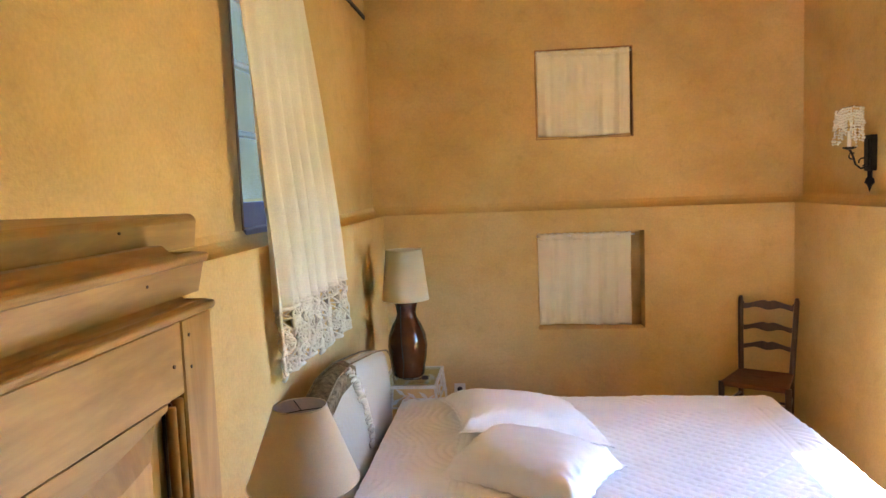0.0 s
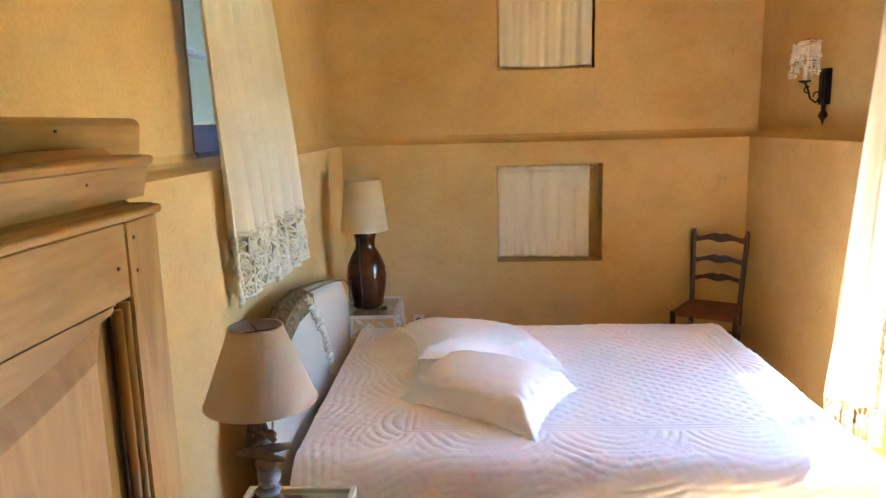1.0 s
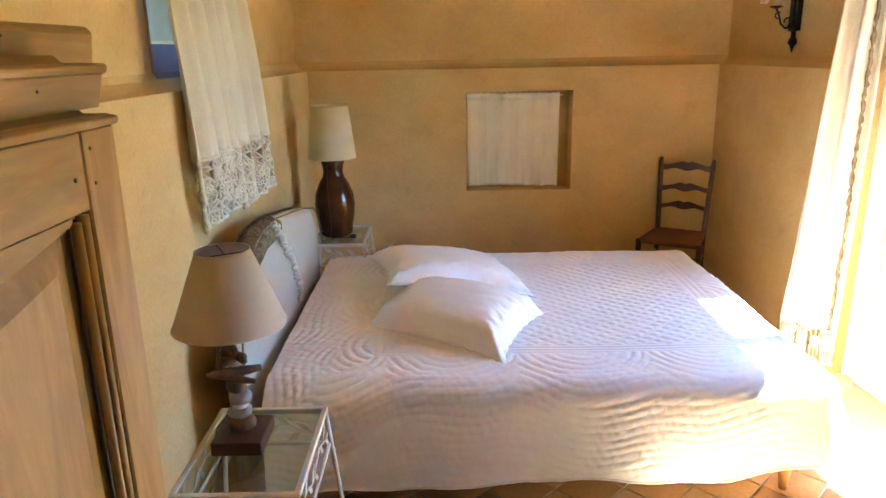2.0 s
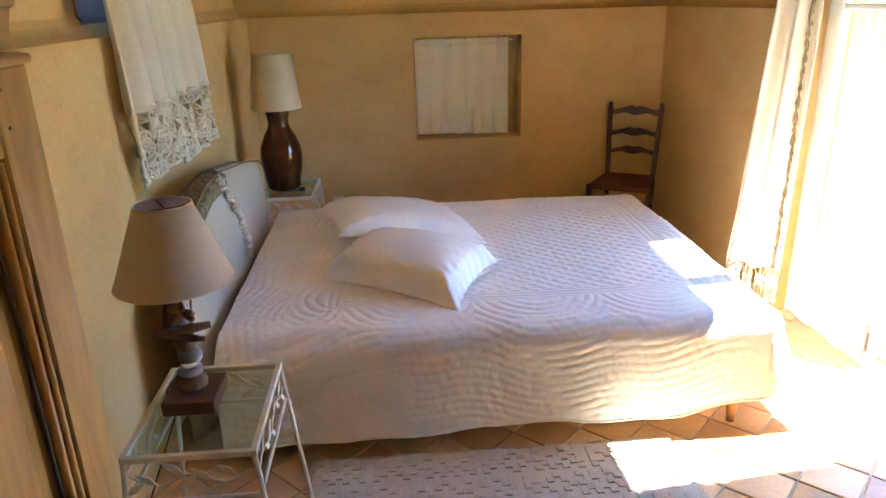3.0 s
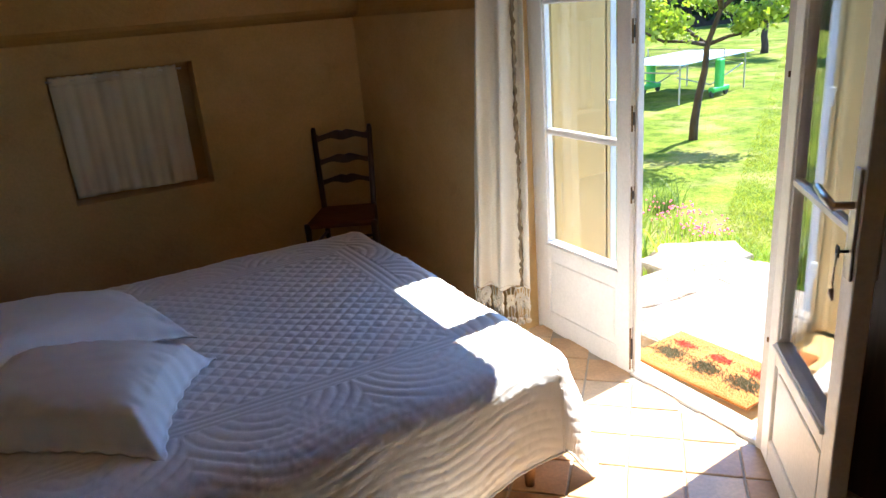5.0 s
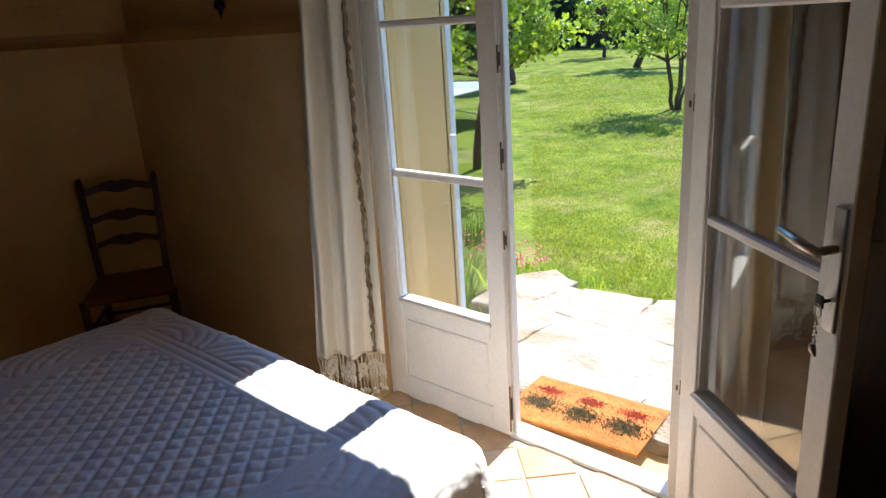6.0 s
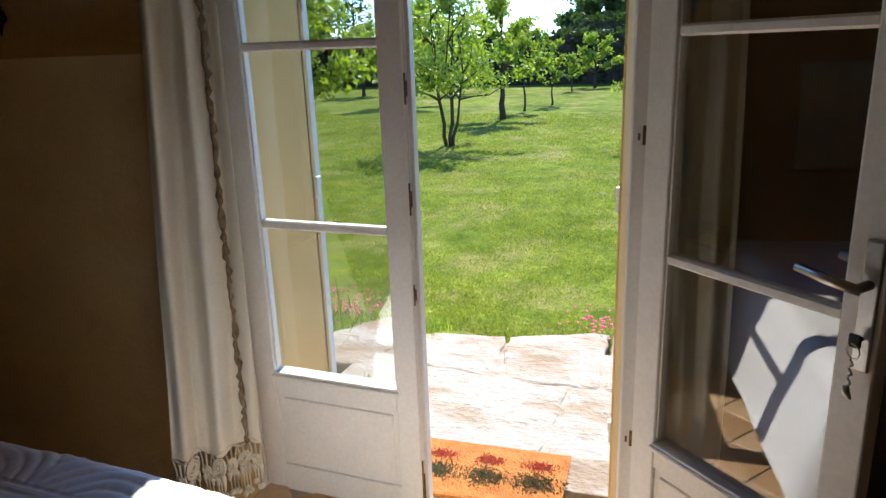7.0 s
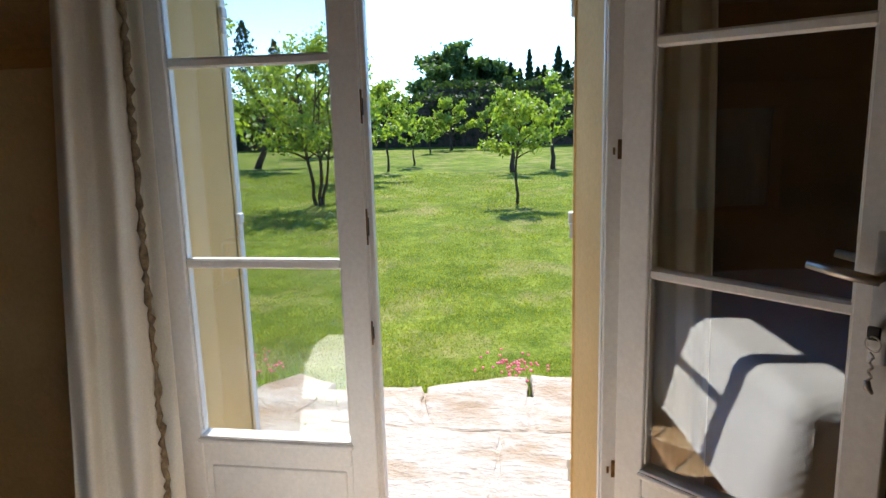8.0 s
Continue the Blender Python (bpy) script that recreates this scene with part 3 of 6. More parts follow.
def rosette_hem(place, count):
    """A deep openwork hem: large crocheted discs hung on cords, small leaves below them and bobbles at the ends."""
    bm = bmesh.new()
    rng = random.Random(31)
    at = lambda u, v: Vector(place(min(1.0, max(0.0, u)), v))
    tube(bm, [at(k / 60, 0.0) for k in range(61)], 0.0045, 6)
    for k in range(count):
        u = (k + 0.5) / count
        du = 0.42 / count
        ax = (at(u + du, 0.3) - at(u - du, 0.3))
        r = min(0.034, ax.length * 0.62) * (1.0 if k % 2 else 0.78)
        ax = ax.normalized()
        up = Vector((0, 0, 1))
        c = at(u, 0.26 if k % 2 else 0.40)
        for q in (1.0, 0.66, 0.34):
            tube(bm, [c + (ax * math.cos(a) + up * math.sin(a)) * r * q for a in (i * math.pi / 8 for i in range(17))], r * 0.17, 5)
        tube(bm, [c + up * r, at(u, 0.0)], 0.0035, 5)
        for sgn in (-1, 1):
            e = at(u + sgn * du * 1.15, 0.02)
            tube(bm, [c + ax * sgn * r * 0.9, (c + e) / 2 + ax * sgn * 0.004, e], 0.0028, 5)
            tip = at(u + sgn * du * 0.8, rng.uniform(0.62, 0.74))
            tube(bm, [c + ax * sgn * r * 0.6 - up * r * 0.7, (c + tip) / 2 + ax * sgn * 0.006, tip], [0.003, 0.010, 0.003], 6)
        for off in (-0.6, 0.0, 0.6):
            p0 = at(u + off * du, 0.62)
            p1 = at(u + off * du, rng.uniform(0.82, 1.0))
            tube(bm, [c - up * r * 0.9, p0, p1], 0.0026, 5)
            lathe(bm, [(0.003, p1.z - 0.014), (0.0105, p1.z - 0.005), (0.0105, p1.z + 0.004), (0.003, p1.z + 0.012)], 7, (p1.x, p1.y))
    return bm


def hang(name, label, place, material, nu, nv, v0=0.0, v1=1.0, thick=0.003):
    c = thing(name, label, "curtain")
    part("panel", sheet(bmesh.new(), nu, nv, lambda u, v: place(u, v0 + (v1 - v0) * v), thick), material, c, smooth=True)
    return c


# the door's curtain, drawn back beside the closed leaf
def door_place(u, v):
    """Gathered cloth that runs from near the leaf's stile out into the room, in deep uneven folds."""
    ax, ay = 3.305 - 0.015 * v, 3.935 + 0.030 * v
    bx, by = 3.205 - 0.105 * v, 4.045 + 0.140 * v ** 0.8
    s = u + 0.03 * math.sin(5 * u + 3 * v)
    w = math.sin(2 * math.pi * 2.1 * s + 1.9 + 0.5 * math.sin(2.2 * v)) + 0.22 * math.sin(2 * math.pi * 4.6 * s + 2.0 * v)
    w += 0.8 * noise.noise((u * 5, v * 2.2, 3.0)) + 0.25 * noise.noise((u * 11, v * 9, 5.0))
    w = w * (0.020 + 0.010 * v) * min(1.0, 0.35 + 4 * u) + 0.012
    hem = 0.006 * math.sin(u * 9) * v ** 8
    return ax + (bx - ax) * u - 0.8 * w, ay + (by - ay) * u - 0.6 * w, 2.45 - 2.185 * v + hem


dc = hang("door_curtain", "cream linen door curtain with a crocheted lace hem", door_place, LINEN, 110, 70)
part("lace_hem", rosette_hem(lambda u, v: (*door_place(u, 1.0)[:2], 0.268 - 0.20 * v + 0.014 * math.sin(u * 19)), 7), CROCHET, dc, "crocheted lace with rosettes and bobbles", True)
tb = bmesh.new()
rng = random.Random(5)
trim_pts = [door_place(0.27 - 0.10 * k / 130, k / 130) for k in range(131)]
tube(tb, [(p[0] - 0.010 + rng.uniform(-0.003, 0.003), p[1] - 0.010 + rng.uniform(-0.005, 0.005), p[2]) for p in trim_pts], [rng.uniform(0.004, 0.0125) for _ in trim_pts], 7)
part("edging", tb, TRIM_M, dc, "ragged brown crocheted edging", True)
part("rod", tube(bmesh.new(), [(3.22, 2.5, 2.47), (3.22, 4.5, 2.47)], 0.012, 10), IRON, dc, smooth=True)

# its pair, drawn back behind the open leaf
def leaf_place(u, v):
    """Gathered cloth hanging close to the recess, in two broad folds."""
    y = 2.652 - (0.135 + 0.03 * v) * u + 0.010 * math.sin(4 * v + 2 * u)
    w = math.sin(2 * math.pi * 2.4 * u + 0.6 * math.sin(2.0 * v)) + 0.5 * noise.noise((u * 5, v * 2.4, 12.0)) + 0.25 * noise.noise((u * 11, v * 8, 4.0))
    return 3.388 + 0.018 * w, y, 2.45 - 2.20 * v


rc = hang("door_curtain", "cream linen door curtain gathered behind the open door leaf", leaf_place, LINEN, 80, 50)
part("lace_hem", rosette_hem(lambda u, v: (*leaf_place(u, 1.0)[:2], 0.252 - 0.17 * v), 4), CROCHET, rc, "crocheted lace with rosettes and bobbles", True)

# the high window's curtain, in two lengths of cloth
def wall_drape(y_top, y_bot, z_top, z_lace, z_end, folds, seed, x, run):
    p = cloth((*y_top, z_top), (*y_bot, z_lace), folds * 1.25, 0.024, seed=seed)
    q = lambda u, v: (x - 0.075 * (1 - v) ** 1.3 + p(u, v)[1] * (0.35 + 0.65 * v), p(u, v)[0], p(u, v)[2])
    def low(u, v):
        a = p(u, 1.0)
        k = (z_lace - z_end) / (z_top - z_lace)
        return x + a[1] * (1 - 0.4 * v), a[0] + (run + 0.18 * u) * k * v, a[2] + (z_end - z_lace) * v
    return q, low


wc = thing("window_curtain", "cream linen window curtain with a deep crocheted hem", "curtain")
for y_top, y_bot, zl, ze, sd, x, nu, run in (((3.135, 3.56), (3.175, 3.745), 1.308, 1.050, 0.2, 0.365, 13, 0.23), ((3.57, 4.047), (3.728, 4.35), 1.300, 1.016, 2.0, 0.355, 12, 0.39)):
    q, low = wall_drape(y_top, y_bot, 2.88, zl, ze, 2.6, sd, x, run)
    part("panel", sheet(bmesh.new(), 44, 60, q, 0.003), LINEN, wc, smooth=True)
    part("lace_hem", crochet(low, nu, 6, 0.0048, 0.55), CROCHET, wc, "thick cream crocheted lace", True)
part("rod", tube(bmesh.new(), [(0.275, 2.9, 2.90), (0.275, 4.2, 2.90)], 0.012, 10), IRON, wc, smooth=True)


def niche_curtain(name, label, x0, x1, z0, z1, y, seed):
    p = cloth((x0, x1, z1), (x0 + 0.004, x1 - 0.004, z0), 6.0, 0.008, seed=seed)
    c = thing(name, label, "curtain")
    part("panel", sheet(bmesh.new(), 80, 30, lambda u, v: (p(u, v)[0], y + p(u, v)[1], p(u, v)[2] + 0.006 * math.sin(5 * u + seed) * v), 0.003), NICHE_LINEN, c, smooth=True)
    part("heading", sheet(bmesh.new(), 80, 4, lambda u, v: (p(u, 0)[0], y - 0.004 + p(u, 0)[1] * 0.7, z1 + 0.014 - 0.05 * v + 0.003 * math.sin(90 * u)), 0.003), NICHE_LINEN, c, smooth=True)
    part("rod", tube(bmesh.new(), [(x0 - 0.01, y, z1 - 0.008), (x1 + 0.03, y, z1 - 0.008)], 0.006, 8), WHITE_PAINT, c, "thin white curtain rod", True)
    return c


niche_curtain("niche_curtain", "natural linen half curtain in the lower wall niche", NICHE[0] + 0.012, NICHE[2] - 0.075, NICHE[1] + 0.012, NICHE[3] - 0.03, BACK + 0.13, 0.4)
niche_curtain("niche_curtain", "natural linen half curtain in the upper wall niche", UPPER[0] + 0.012, UPPER[2] - 0.02, UPPER[1] + 0.02, UPPER[3] - 0.022, BACK + STEP + 0.015, 2.3)
nf = thing("window_2", "small window niche with a thin dark wooden lining", "window", kind="structure")
part("side", boxes((UPPER[0], BACK + STEP + 0.002, UPPER[1], UPPER[0] + 0.006, BACK + STEP + 0.09, UPPER[3])), PALE_WOOD, nf)
part("side", boxes((UPPER[2] - 0.006, BACK + STEP + 0.002, UPPER[1], UPPER[2], BACK + STEP + 0.09, UPPER[3])), PALE_WOOD, nf)
part("rail", boxes((UPPER[0], BACK + STEP + 0.001, UPPER[3] - 0.008, UPPER[2], BACK + STEP + 0.09, UPPER[3])), PALE_WOOD, nf)
part("rail", boxes((UPPER[0], BACK + STEP + 0.001, UPPER[1], UPPER[2], BACK + STEP + 0.09, UPPER[1] + 0.006)), PALE_WOOD, nf)

# the high window
win = thing("window_1", "violet-grey casement window with closed louvred shutters behind", "window", kind="structure")
wx = LEFT - STEP - 0.045
part("window_frame", boxes((wx - 0.05, WINDOW[0], WINDOW[1], wx, WINDOW[0] + 0.022, WINDOW[3]), (wx - 0.05, WINDOW[2] - 0.05, WINDOW[1], wx, WINDOW[2], WINDOW[3]), (wx - 0.05, WINDOW[0] + 0.022, WINDOW[1], wx, WINDOW[2] - 0.05, WINDOW[1] + 0.12), (wx - 0.05, WINDOW[0] + 0.022, WINDOW[3] - 0.06, wx, WINDOW[2] - 0.05, WINDOW[3]), bevel=0.003), WINDOW_PAINT, win)
part("window_sill", boxes((wx - 0.02, WINDOW[0] + 0.002, WINDOW[1] - 0.01, LEFT - STEP + 0.012, WINDOW[2] - 0.002, WINDOW[1] + 0.018), bevel=0.006, seg=2), WINDOW_PAINT, win)
part("reveal_board", boxes((wx, WINDOW[0] - 0.004, WINDOW[1], LEFT - STEP + 0.004, WINDOW[0] + 0.012, WINDOW[3])), PALE_WOOD, win, "red-brown wooden lining")
for z in (1.74, 2.02, 2.30, 2.58):
    if z > 1.8:
        part("glazing_bar", boxes((wx - 0.035, WINDOW[0] + 0.022, z - 0.012, wx - 0.005, WINDOW[2] - 0.05, z + 0.012), bevel=0.003), WHITE_PAINT, win)
    p = part("pane", boxes((wx - 0.022, WINDOW[0] + 0.020, z + 0.012, wx - 0.019, WINDOW[2] - 0.048, z + 0.278)), GLASS, win)
    p.visible_shadow = False
for k in range(33):
    z = WINDOW[1] - 0.03 + k * 0.042
    sl = boxes((-0.032, WINDOW[0] - 0.03, -0.004, 0.032, WINDOW[2] + 0.03, 0.004))
    sl.transform(pose(LEFT - T - 0.06, 0, z, 0, 42, 0))
    part("louvre_slat", sl, SHUTTER_IN, win, "blue-grey angled shutter slat")

# ---- the bed ----
BX0, BX1, BY0, BY1, BZ = 0.62, 2.735, 3.015, 4.765, 0.505
bed = thing("bed", "double bed with an upholstered linen headboard against the wall", "bed", pose(0, 0, 0))
part("base", boxes((0.56, BY0 + 0.04, 0.17, BX1 - 0.03, BY1 - 0.04, 0.27), bevel=0.012, seg=2), LINEN, bed)
part("mattress", boxes((0.57, BY0 + 0.03, 0.275, BX1 - 0.02, BY1 - 0.03, BZ - 0.03), bevel=0.05, seg=3), PILLOW_M, bed, "white mattress", True)
for x, y in ((2.605, 3.06), (2.605, 4.68), (0.66, 3.10), (0.66, 4.66)):
    part("leg", lathe(bmesh.new(), [(0.016, 0.0), (0.022, 0.06), (0.028, 0.172)], 14, (x, y)), PALE_WOOD, bed, "turned beech leg", True)


def head_top(y):
    """The headboard's upper outline."""
    pts = ((3.00, 0.55), (3.04, 0.68), (3.09, 0.79), (3.16, 0.88), (3.27, 0.95), (3.45, 0.99), (3.72, 0.985), (4.0, 0.945), (4.3, 0.90), (4.58, 0.84), (4.70, 0.775), (4.80, 0.58))
    for (a, za), (b, zb) in zip(pts, pts[1:]):
        if y <= b:
            k = max(0.0, (y - a) / (b - a))
            return za + (zb - za) * k
    return 0.6


hb = bmesh.new()
NY, NZ = 60, 16
grid = {}
for face, x in ((1, 0.535), (-1, 0.435)):
    for i in range(NY + 1):
        y = 3.0 + 1.8 * i / NY
        zt = head_top(y)
        for j in range(NZ + 1):
            v = j / NZ
            swell = 0.035 * (1 - max(0, (v - 0.72) / 0.28) ** 2) * (1 - abs(2 * i / NY - 1) ** 8) - 0.035
            grid[face, i, j] = hb.verts.new((x + face * swell + 0.003 * noise.noise((y * 6, v * 5, face)), y, 0.12 + (zt - 0.12) * v))
for face in (1, -1):
    for i in range(NY):
        for j in range(NZ):
            hb.faces.new([grid[face, a, b] for a, b in ((i, j), (i + 1, j), (i + 1, j + 1), (i, j + 1))])
for i in range(NY):
    hb.faces.new([grid[k] for k in ((1, i, NZ), (1, i + 1, NZ), (-1, i + 1, NZ), (-1, i, NZ))])
for i in (0, NY):
    for j in range(NZ):
        hb.faces.new([grid[k] for k in ((1, i, j), (1, i, j + 1), (-1, i, j + 1), (-1, i, j))])
headboard = part("headboard", hb, TICKING, bed, "headboard in striped linen ticking with a lace tie band", True)
pb = bmesh.new()
for x in (0.44, 0.53):
    tube(pb, [(x, 3.0 + 1.8 * k / 60, head_top(3.0 + 1.8 * k / 60)) for k in range(61)], 0.0045, 6)
part("piping", pb, TRIM_M, headboard, smooth=True)
lb = bmesh.new()
rng = random.Random(3)
for k in range(46):
    v = k / 45
    y = 3.61 + 0.42 * math.sin(v * 1.5) + rng.uniform(-0.018, 0.018)
    z = head_top(3.61) - 0.005 - v * 0.50
    x = 0.540
    d = rng.uniform(0.026, 0.044)
    tube(lb, [(x, y - d, z + rng.uniform(-0.012, 0.012)), (x + 0.012, y, z), (x, y + d, z + rng.uniform(-0.012, 0.012))], rng.uniform(0.004, 0.009), 5)
part("lace_band", lb, CROCHET, headboard, "ruffled crocheted tie band", True)
gb = bmesh.new()
for k in range(70):
    y = 3.12 + 0.62 * k / 70
    tube(gb, [(0.541, y, head_top(y) - 0.075), (0.540, y, head_top(y) - 0.02), (0.488, y + rng.uniform(-0.01, 0.01), head_top(y) + 0.007), (0.44, y, head_top(y) - 0.01)], 0.0055, 5)
part("knitted_edge", gb, TRIM_M, headboard, "ribbed brown knitted top edge", True)


def quilt_point(s, t):
    """The coverlet's surface over the bed, from lengths along (s) and across (t) the cloth."""
    soft = min(1.0, max(0.0, (1.35 - s) / 0.7))
    R = 0.085 + 0.085 * soft
    near_edge = BY0 + 0.05 + 0.085 * soft
    ex = max(0.0, s - (BX1 - 0.05))
    ny, fy = max(0.0, near_edge - t), max(0.0, t - (BY1 - 0.05))
    ey = ny if ny > 0 else fy
    sy = -1.0 if ny > 0 else 1.0
    d = (ex ** 3.5 + ey ** 3.5) ** (1 / 3.5) if ex or ey else 0.0
    x, y = min(s, BX1 - 0.05), min(max(t, near_edge), BY1 - 0.05)
    z = BZ + 0.012 * noise.noise((s * 1.7, t * 1.7, 4.0)) - 0.02 * max(0, 0.9 - s) ** 2 * 20 * 0.3
    if d > 0:
        px, py = ex ** 2.4, ey ** 2.4
        way = math.hypot(px, py)
        dx, dy = px / way, sy * py / way
        arc = R * math.pi / 2
        if d < arc:
            out, drop = R * math.sin(d / R), R * (1 - math.cos(d / R))
        else:
            k = d - arc
            wave = math.sin(s * 7) * 0.006 + 0.014 * noise.noise((s * 2.6, 1.0, 9.0)) + 0.010 * noise.noise((1.0, t * 2.6, 9.0))
            flare = 0.05 + 0.24 * dx * dx
            out, drop = R + k * flare + wave * min(1, k / 0.15), R + k * math.sqrt(max(0.2, 1 - flare * flare))
        x, y, z = x + dx * out, y + dy * out, z - drop
    return Vector((x, y, max(z, 0.012)))


def quilting(s, t):
    """Depth of the stitched lines: lozenges in the middle, flowing lines round them."""
    ix, iy = (s - 1.78) / 0.70, (t - 3.90) / 0.56
    edge = max(abs(ix), abs(iy))
    line = lambda q: -math.exp(-((q - round(q)) / 0.12) ** 2)
    if edge < 1.0:
        a, b = (s + t * 1.05) / 0.074, (s - t * 1.05) / 0.074
        return 0.0068 * min(abs(math.sin(math.pi * a)), abs(math.sin(math.pi * b))) ** 0.6 - 0.005 + 0.0016 * noise.noise((s * 40, t * 40, 6.0))
    if edge < 1.14:
        return 0.004 * line((edge - 1.0) / 0.047)
    side = abs(t - 3.90) - 0.56 > abs(s - 1.78) - 0.70
    out = max(abs(s - 1.78) - 0.70, abs(t - 3.90) - 0.56)
    along = s if side else t
    wob = 0.5 * noise.noise((s * 5, t * 5, 1.0)) + 0.25 * noise.noise((s * 14, t * 14, 4.0))
    c = (along / 0.52 - math.floor(along / 0.52) - 0.5) * 0.52
    arch = math.hypot(c, max(0.0, out - 0.02)) / 0.044 + 0.5 * wob
    lines = (out + 0.06 * math.sin(along * 5.2 + 1.0) + 0.02 * math.sin(along * 13)) / 0.036 + 0.6 * wob + 1.2 * noise.noise((s * 1.8, t * 1.8, 7.0))
    w = min(1.0, max(0.0, (out - 0.24 - 0.05 * math.sin(along * 9)) / 0.08))
    ridge = lambda q: abs(math.sin(math.pi * q)) ** 0.55
    cross = (out * 0.75 + 0.55 * along + 0.05 * math.sin(out * 17)) / 0.060 + 0.5 * wob
    pad = ridge(arch) * (1 - w) + (0.65 * ridge(lines) + 0.45 * ridge(cross)) * w
    p, q = (s, t) if side else (t, s)
    crinkle = noise.noise((p * 42 + q * 18, q * 16, 2.0)) + 0.7 * noise.noise((p * 75 - q * 20, q * 40, 5.0))
    calm = 1.0 - 0.65 * min(1.0, max(0.0, (s - BX1 + 0.30) / 0.22)) * min(1.0, max(0.0, (BY0 + 0.35 - t) / 0.3))
    return calm * 0.0072 * pad * (0.75 + 0.7 * noise.noise((s * 5, t * 5, 8.0))) - 0.003 + calm * (0.0011 + 0.0010 * w) * crinkle


NS, NT = 420, 450
S0, S1, T0, T1 = 0.585, BX1 + 0.425, BY0 - 0.395, BY1 + 0.395
P0 = np.zeros((NS + 1, NT + 1, 3))
HH = np.zeros((NS + 1, NT + 1))
for i in range(NS + 1):
    for j in range(NT + 1):
        s, t = S0 + (S1 - S0) * i / NS, T0 + (T1 - T0) * j / NT
        hem = 1.0 + 0.012 * math.sin(s * 6) + 0.008 * math.sin(s * 19 + 1)
        if t < BY0 + 0.05:
            t = BY0 + 0.05 - (BY0 + 0.05 - t) * hem * (1.0 if s < BX1 - 0.4 else 1.0 - 0.10 * math.sin((s - BX1 + 0.4) * 4))
        P0[i, j] = quilt_point(s, t)
        HH[i, j] = quilting(s, t)
du, dv = np.gradient(P0, axis=0), np.gradient(P0, axis=1)
nn = np.cross(du, dv)
nn /= np.linalg.norm(nn, axis=2, keepdims=True) + 1e-9
P0 += nn * HH[..., None]
quads = [(i * (NT + 1) + j, (i + 1) * (NT + 1) + j, (i + 1) * (NT + 1) + j + 1, i * (NT + 1) + j + 1) for i in range(NS) for j in range(NT)]
quilt = mesh_part("coverlet", P0.reshape(-1, 3), quads, QUILT, smooth=True)
sol = quilt.modifiers.new("thickness", "SOLIDIFY")
sol.thickness, sol.offset = 0.009, -1.0
for nm, row in (("near", P0[:, 0]), ("far", P0[:, NT]), ("foot", P0[NS, :])):
    part("hem_binding", tube(bmesh.new(), [tuple(p) for p in row[::2]], 0.0045, 6), QUILT, quilt, "narrow bound hem", True)
tagged(quilt, "white quilted cotton coverlet spread over the bed", "coverlet")


def pillow(label, place, a, b, h, seed, skew=0.0):
    """A plump pillow with drawn-out corners, gathered seams and a narrow flange, lying flat at its place."""
    n = 84
    verts, faces = [], []
    for side in (1, -1):
        base = len(verts)
        for i in range(n + 1):
            for j in range(n + 1):
                u, v = math.sin((2 * i / n - 1) * math.pi / 2 * 0.999) * 0.45 + (2 * i / n - 1) * 0.55, math.sin((2 * j / n - 1) * math.pi / 2 * 0.999) * 0.45 + (2 * j / n - 1) * 0.55
                pin = 1 - 0.115 * (1 - abs(u) ** 2.2) * abs(v) ** 3, 1 - 0.115 * (1 - abs(v) ** 2.2) * abs(u) ** 3
                x, y = a * u * pin[1], b * v * pin[0]
                x, y = x + (0.004 * math.sin(v * 26 + 5 * u + seed) * abs(u) ** 12), y + 0.004 * math.sin(u * 31 + seed) * abs(v) ** 12
                e = max(abs(u), abs(v))
                p, q = min(1.0, abs(u) / 0.955), min(1.0, abs(v) / 0.955)
                body = max(0.0, 1 - p ** 3.0) ** 0.58 * max(0.0, 1 - q ** 3.0) ** 0.58
                corner = (abs(u) * abs(v)) ** 3
                wr = 0.009 * noise.noise((u * 2.2 + seed, v * 2.0, seed)) + 0.004 * noise.noise((u * 5 - v * 3, v * 4 + u * 2 + seed, 3.0))
                # puckers that run in from the seams
                for along, depth in ((u, abs(v)), (v, abs(u))):
                    w = math.exp(-((depth - 0.80) / 0.16) ** 2)
                    wr += 0.0115 * w * noise.noise((along * 4.6 + seed + 0.8 * noise.noise((u * 3, v * 3, seed)), depth * 2.6, 5.0 + seed)) + 0.0055 * w * noise.noise((along * 11 + 4 * depth + seed, depth * 7, 8.0))
                wr -= 0.010 * corner * math.sin(9 * (abs(u) - abs(v)))
                z = side * (h * body * (1.0 if side > 0 else 0.42) + 0.002) + wr * min(1, body * 3 + 0.2) * (1 if side > 0 else 0.35)
                droop = -0.30 * h * max(0, e - 0.82) / 0.18 - 0.12 * h * corner
                verts.append((x + skew * y, y, z + droop))
        for i in range(n):
            for j in range(n):
                q = [base + i * (n + 1) + j, base + (i + 1) * (n + 1) + j, base + (i + 1) * (n + 1) + j + 1, base + i * (n + 1) + j + 1]
                faces.append(q if side > 0 else q[::-1])
    rim = [(0, j) for j in range(n)] + [(i, n) for i in range(n)] + [(n, j) for j in range(n, 0, -1)] + [(i, 0) for i in range(n, 0, -1)]
    k = (n + 1) ** 2
    for (i0, j0), (i1, j1) in zip(rim, rim[1:] + rim[:1]):
        p, q = i0 * (n + 1) + j0, i1 * (n + 1) + j1
        faces.append((p, q, q + k, p + k))
    ob = mesh_part("pillow", verts, faces, PILLOW_M, smooth=True)
    ob.matrix_world = place
    return tagged(ob, label, "pillow", group="pillows on the bed")


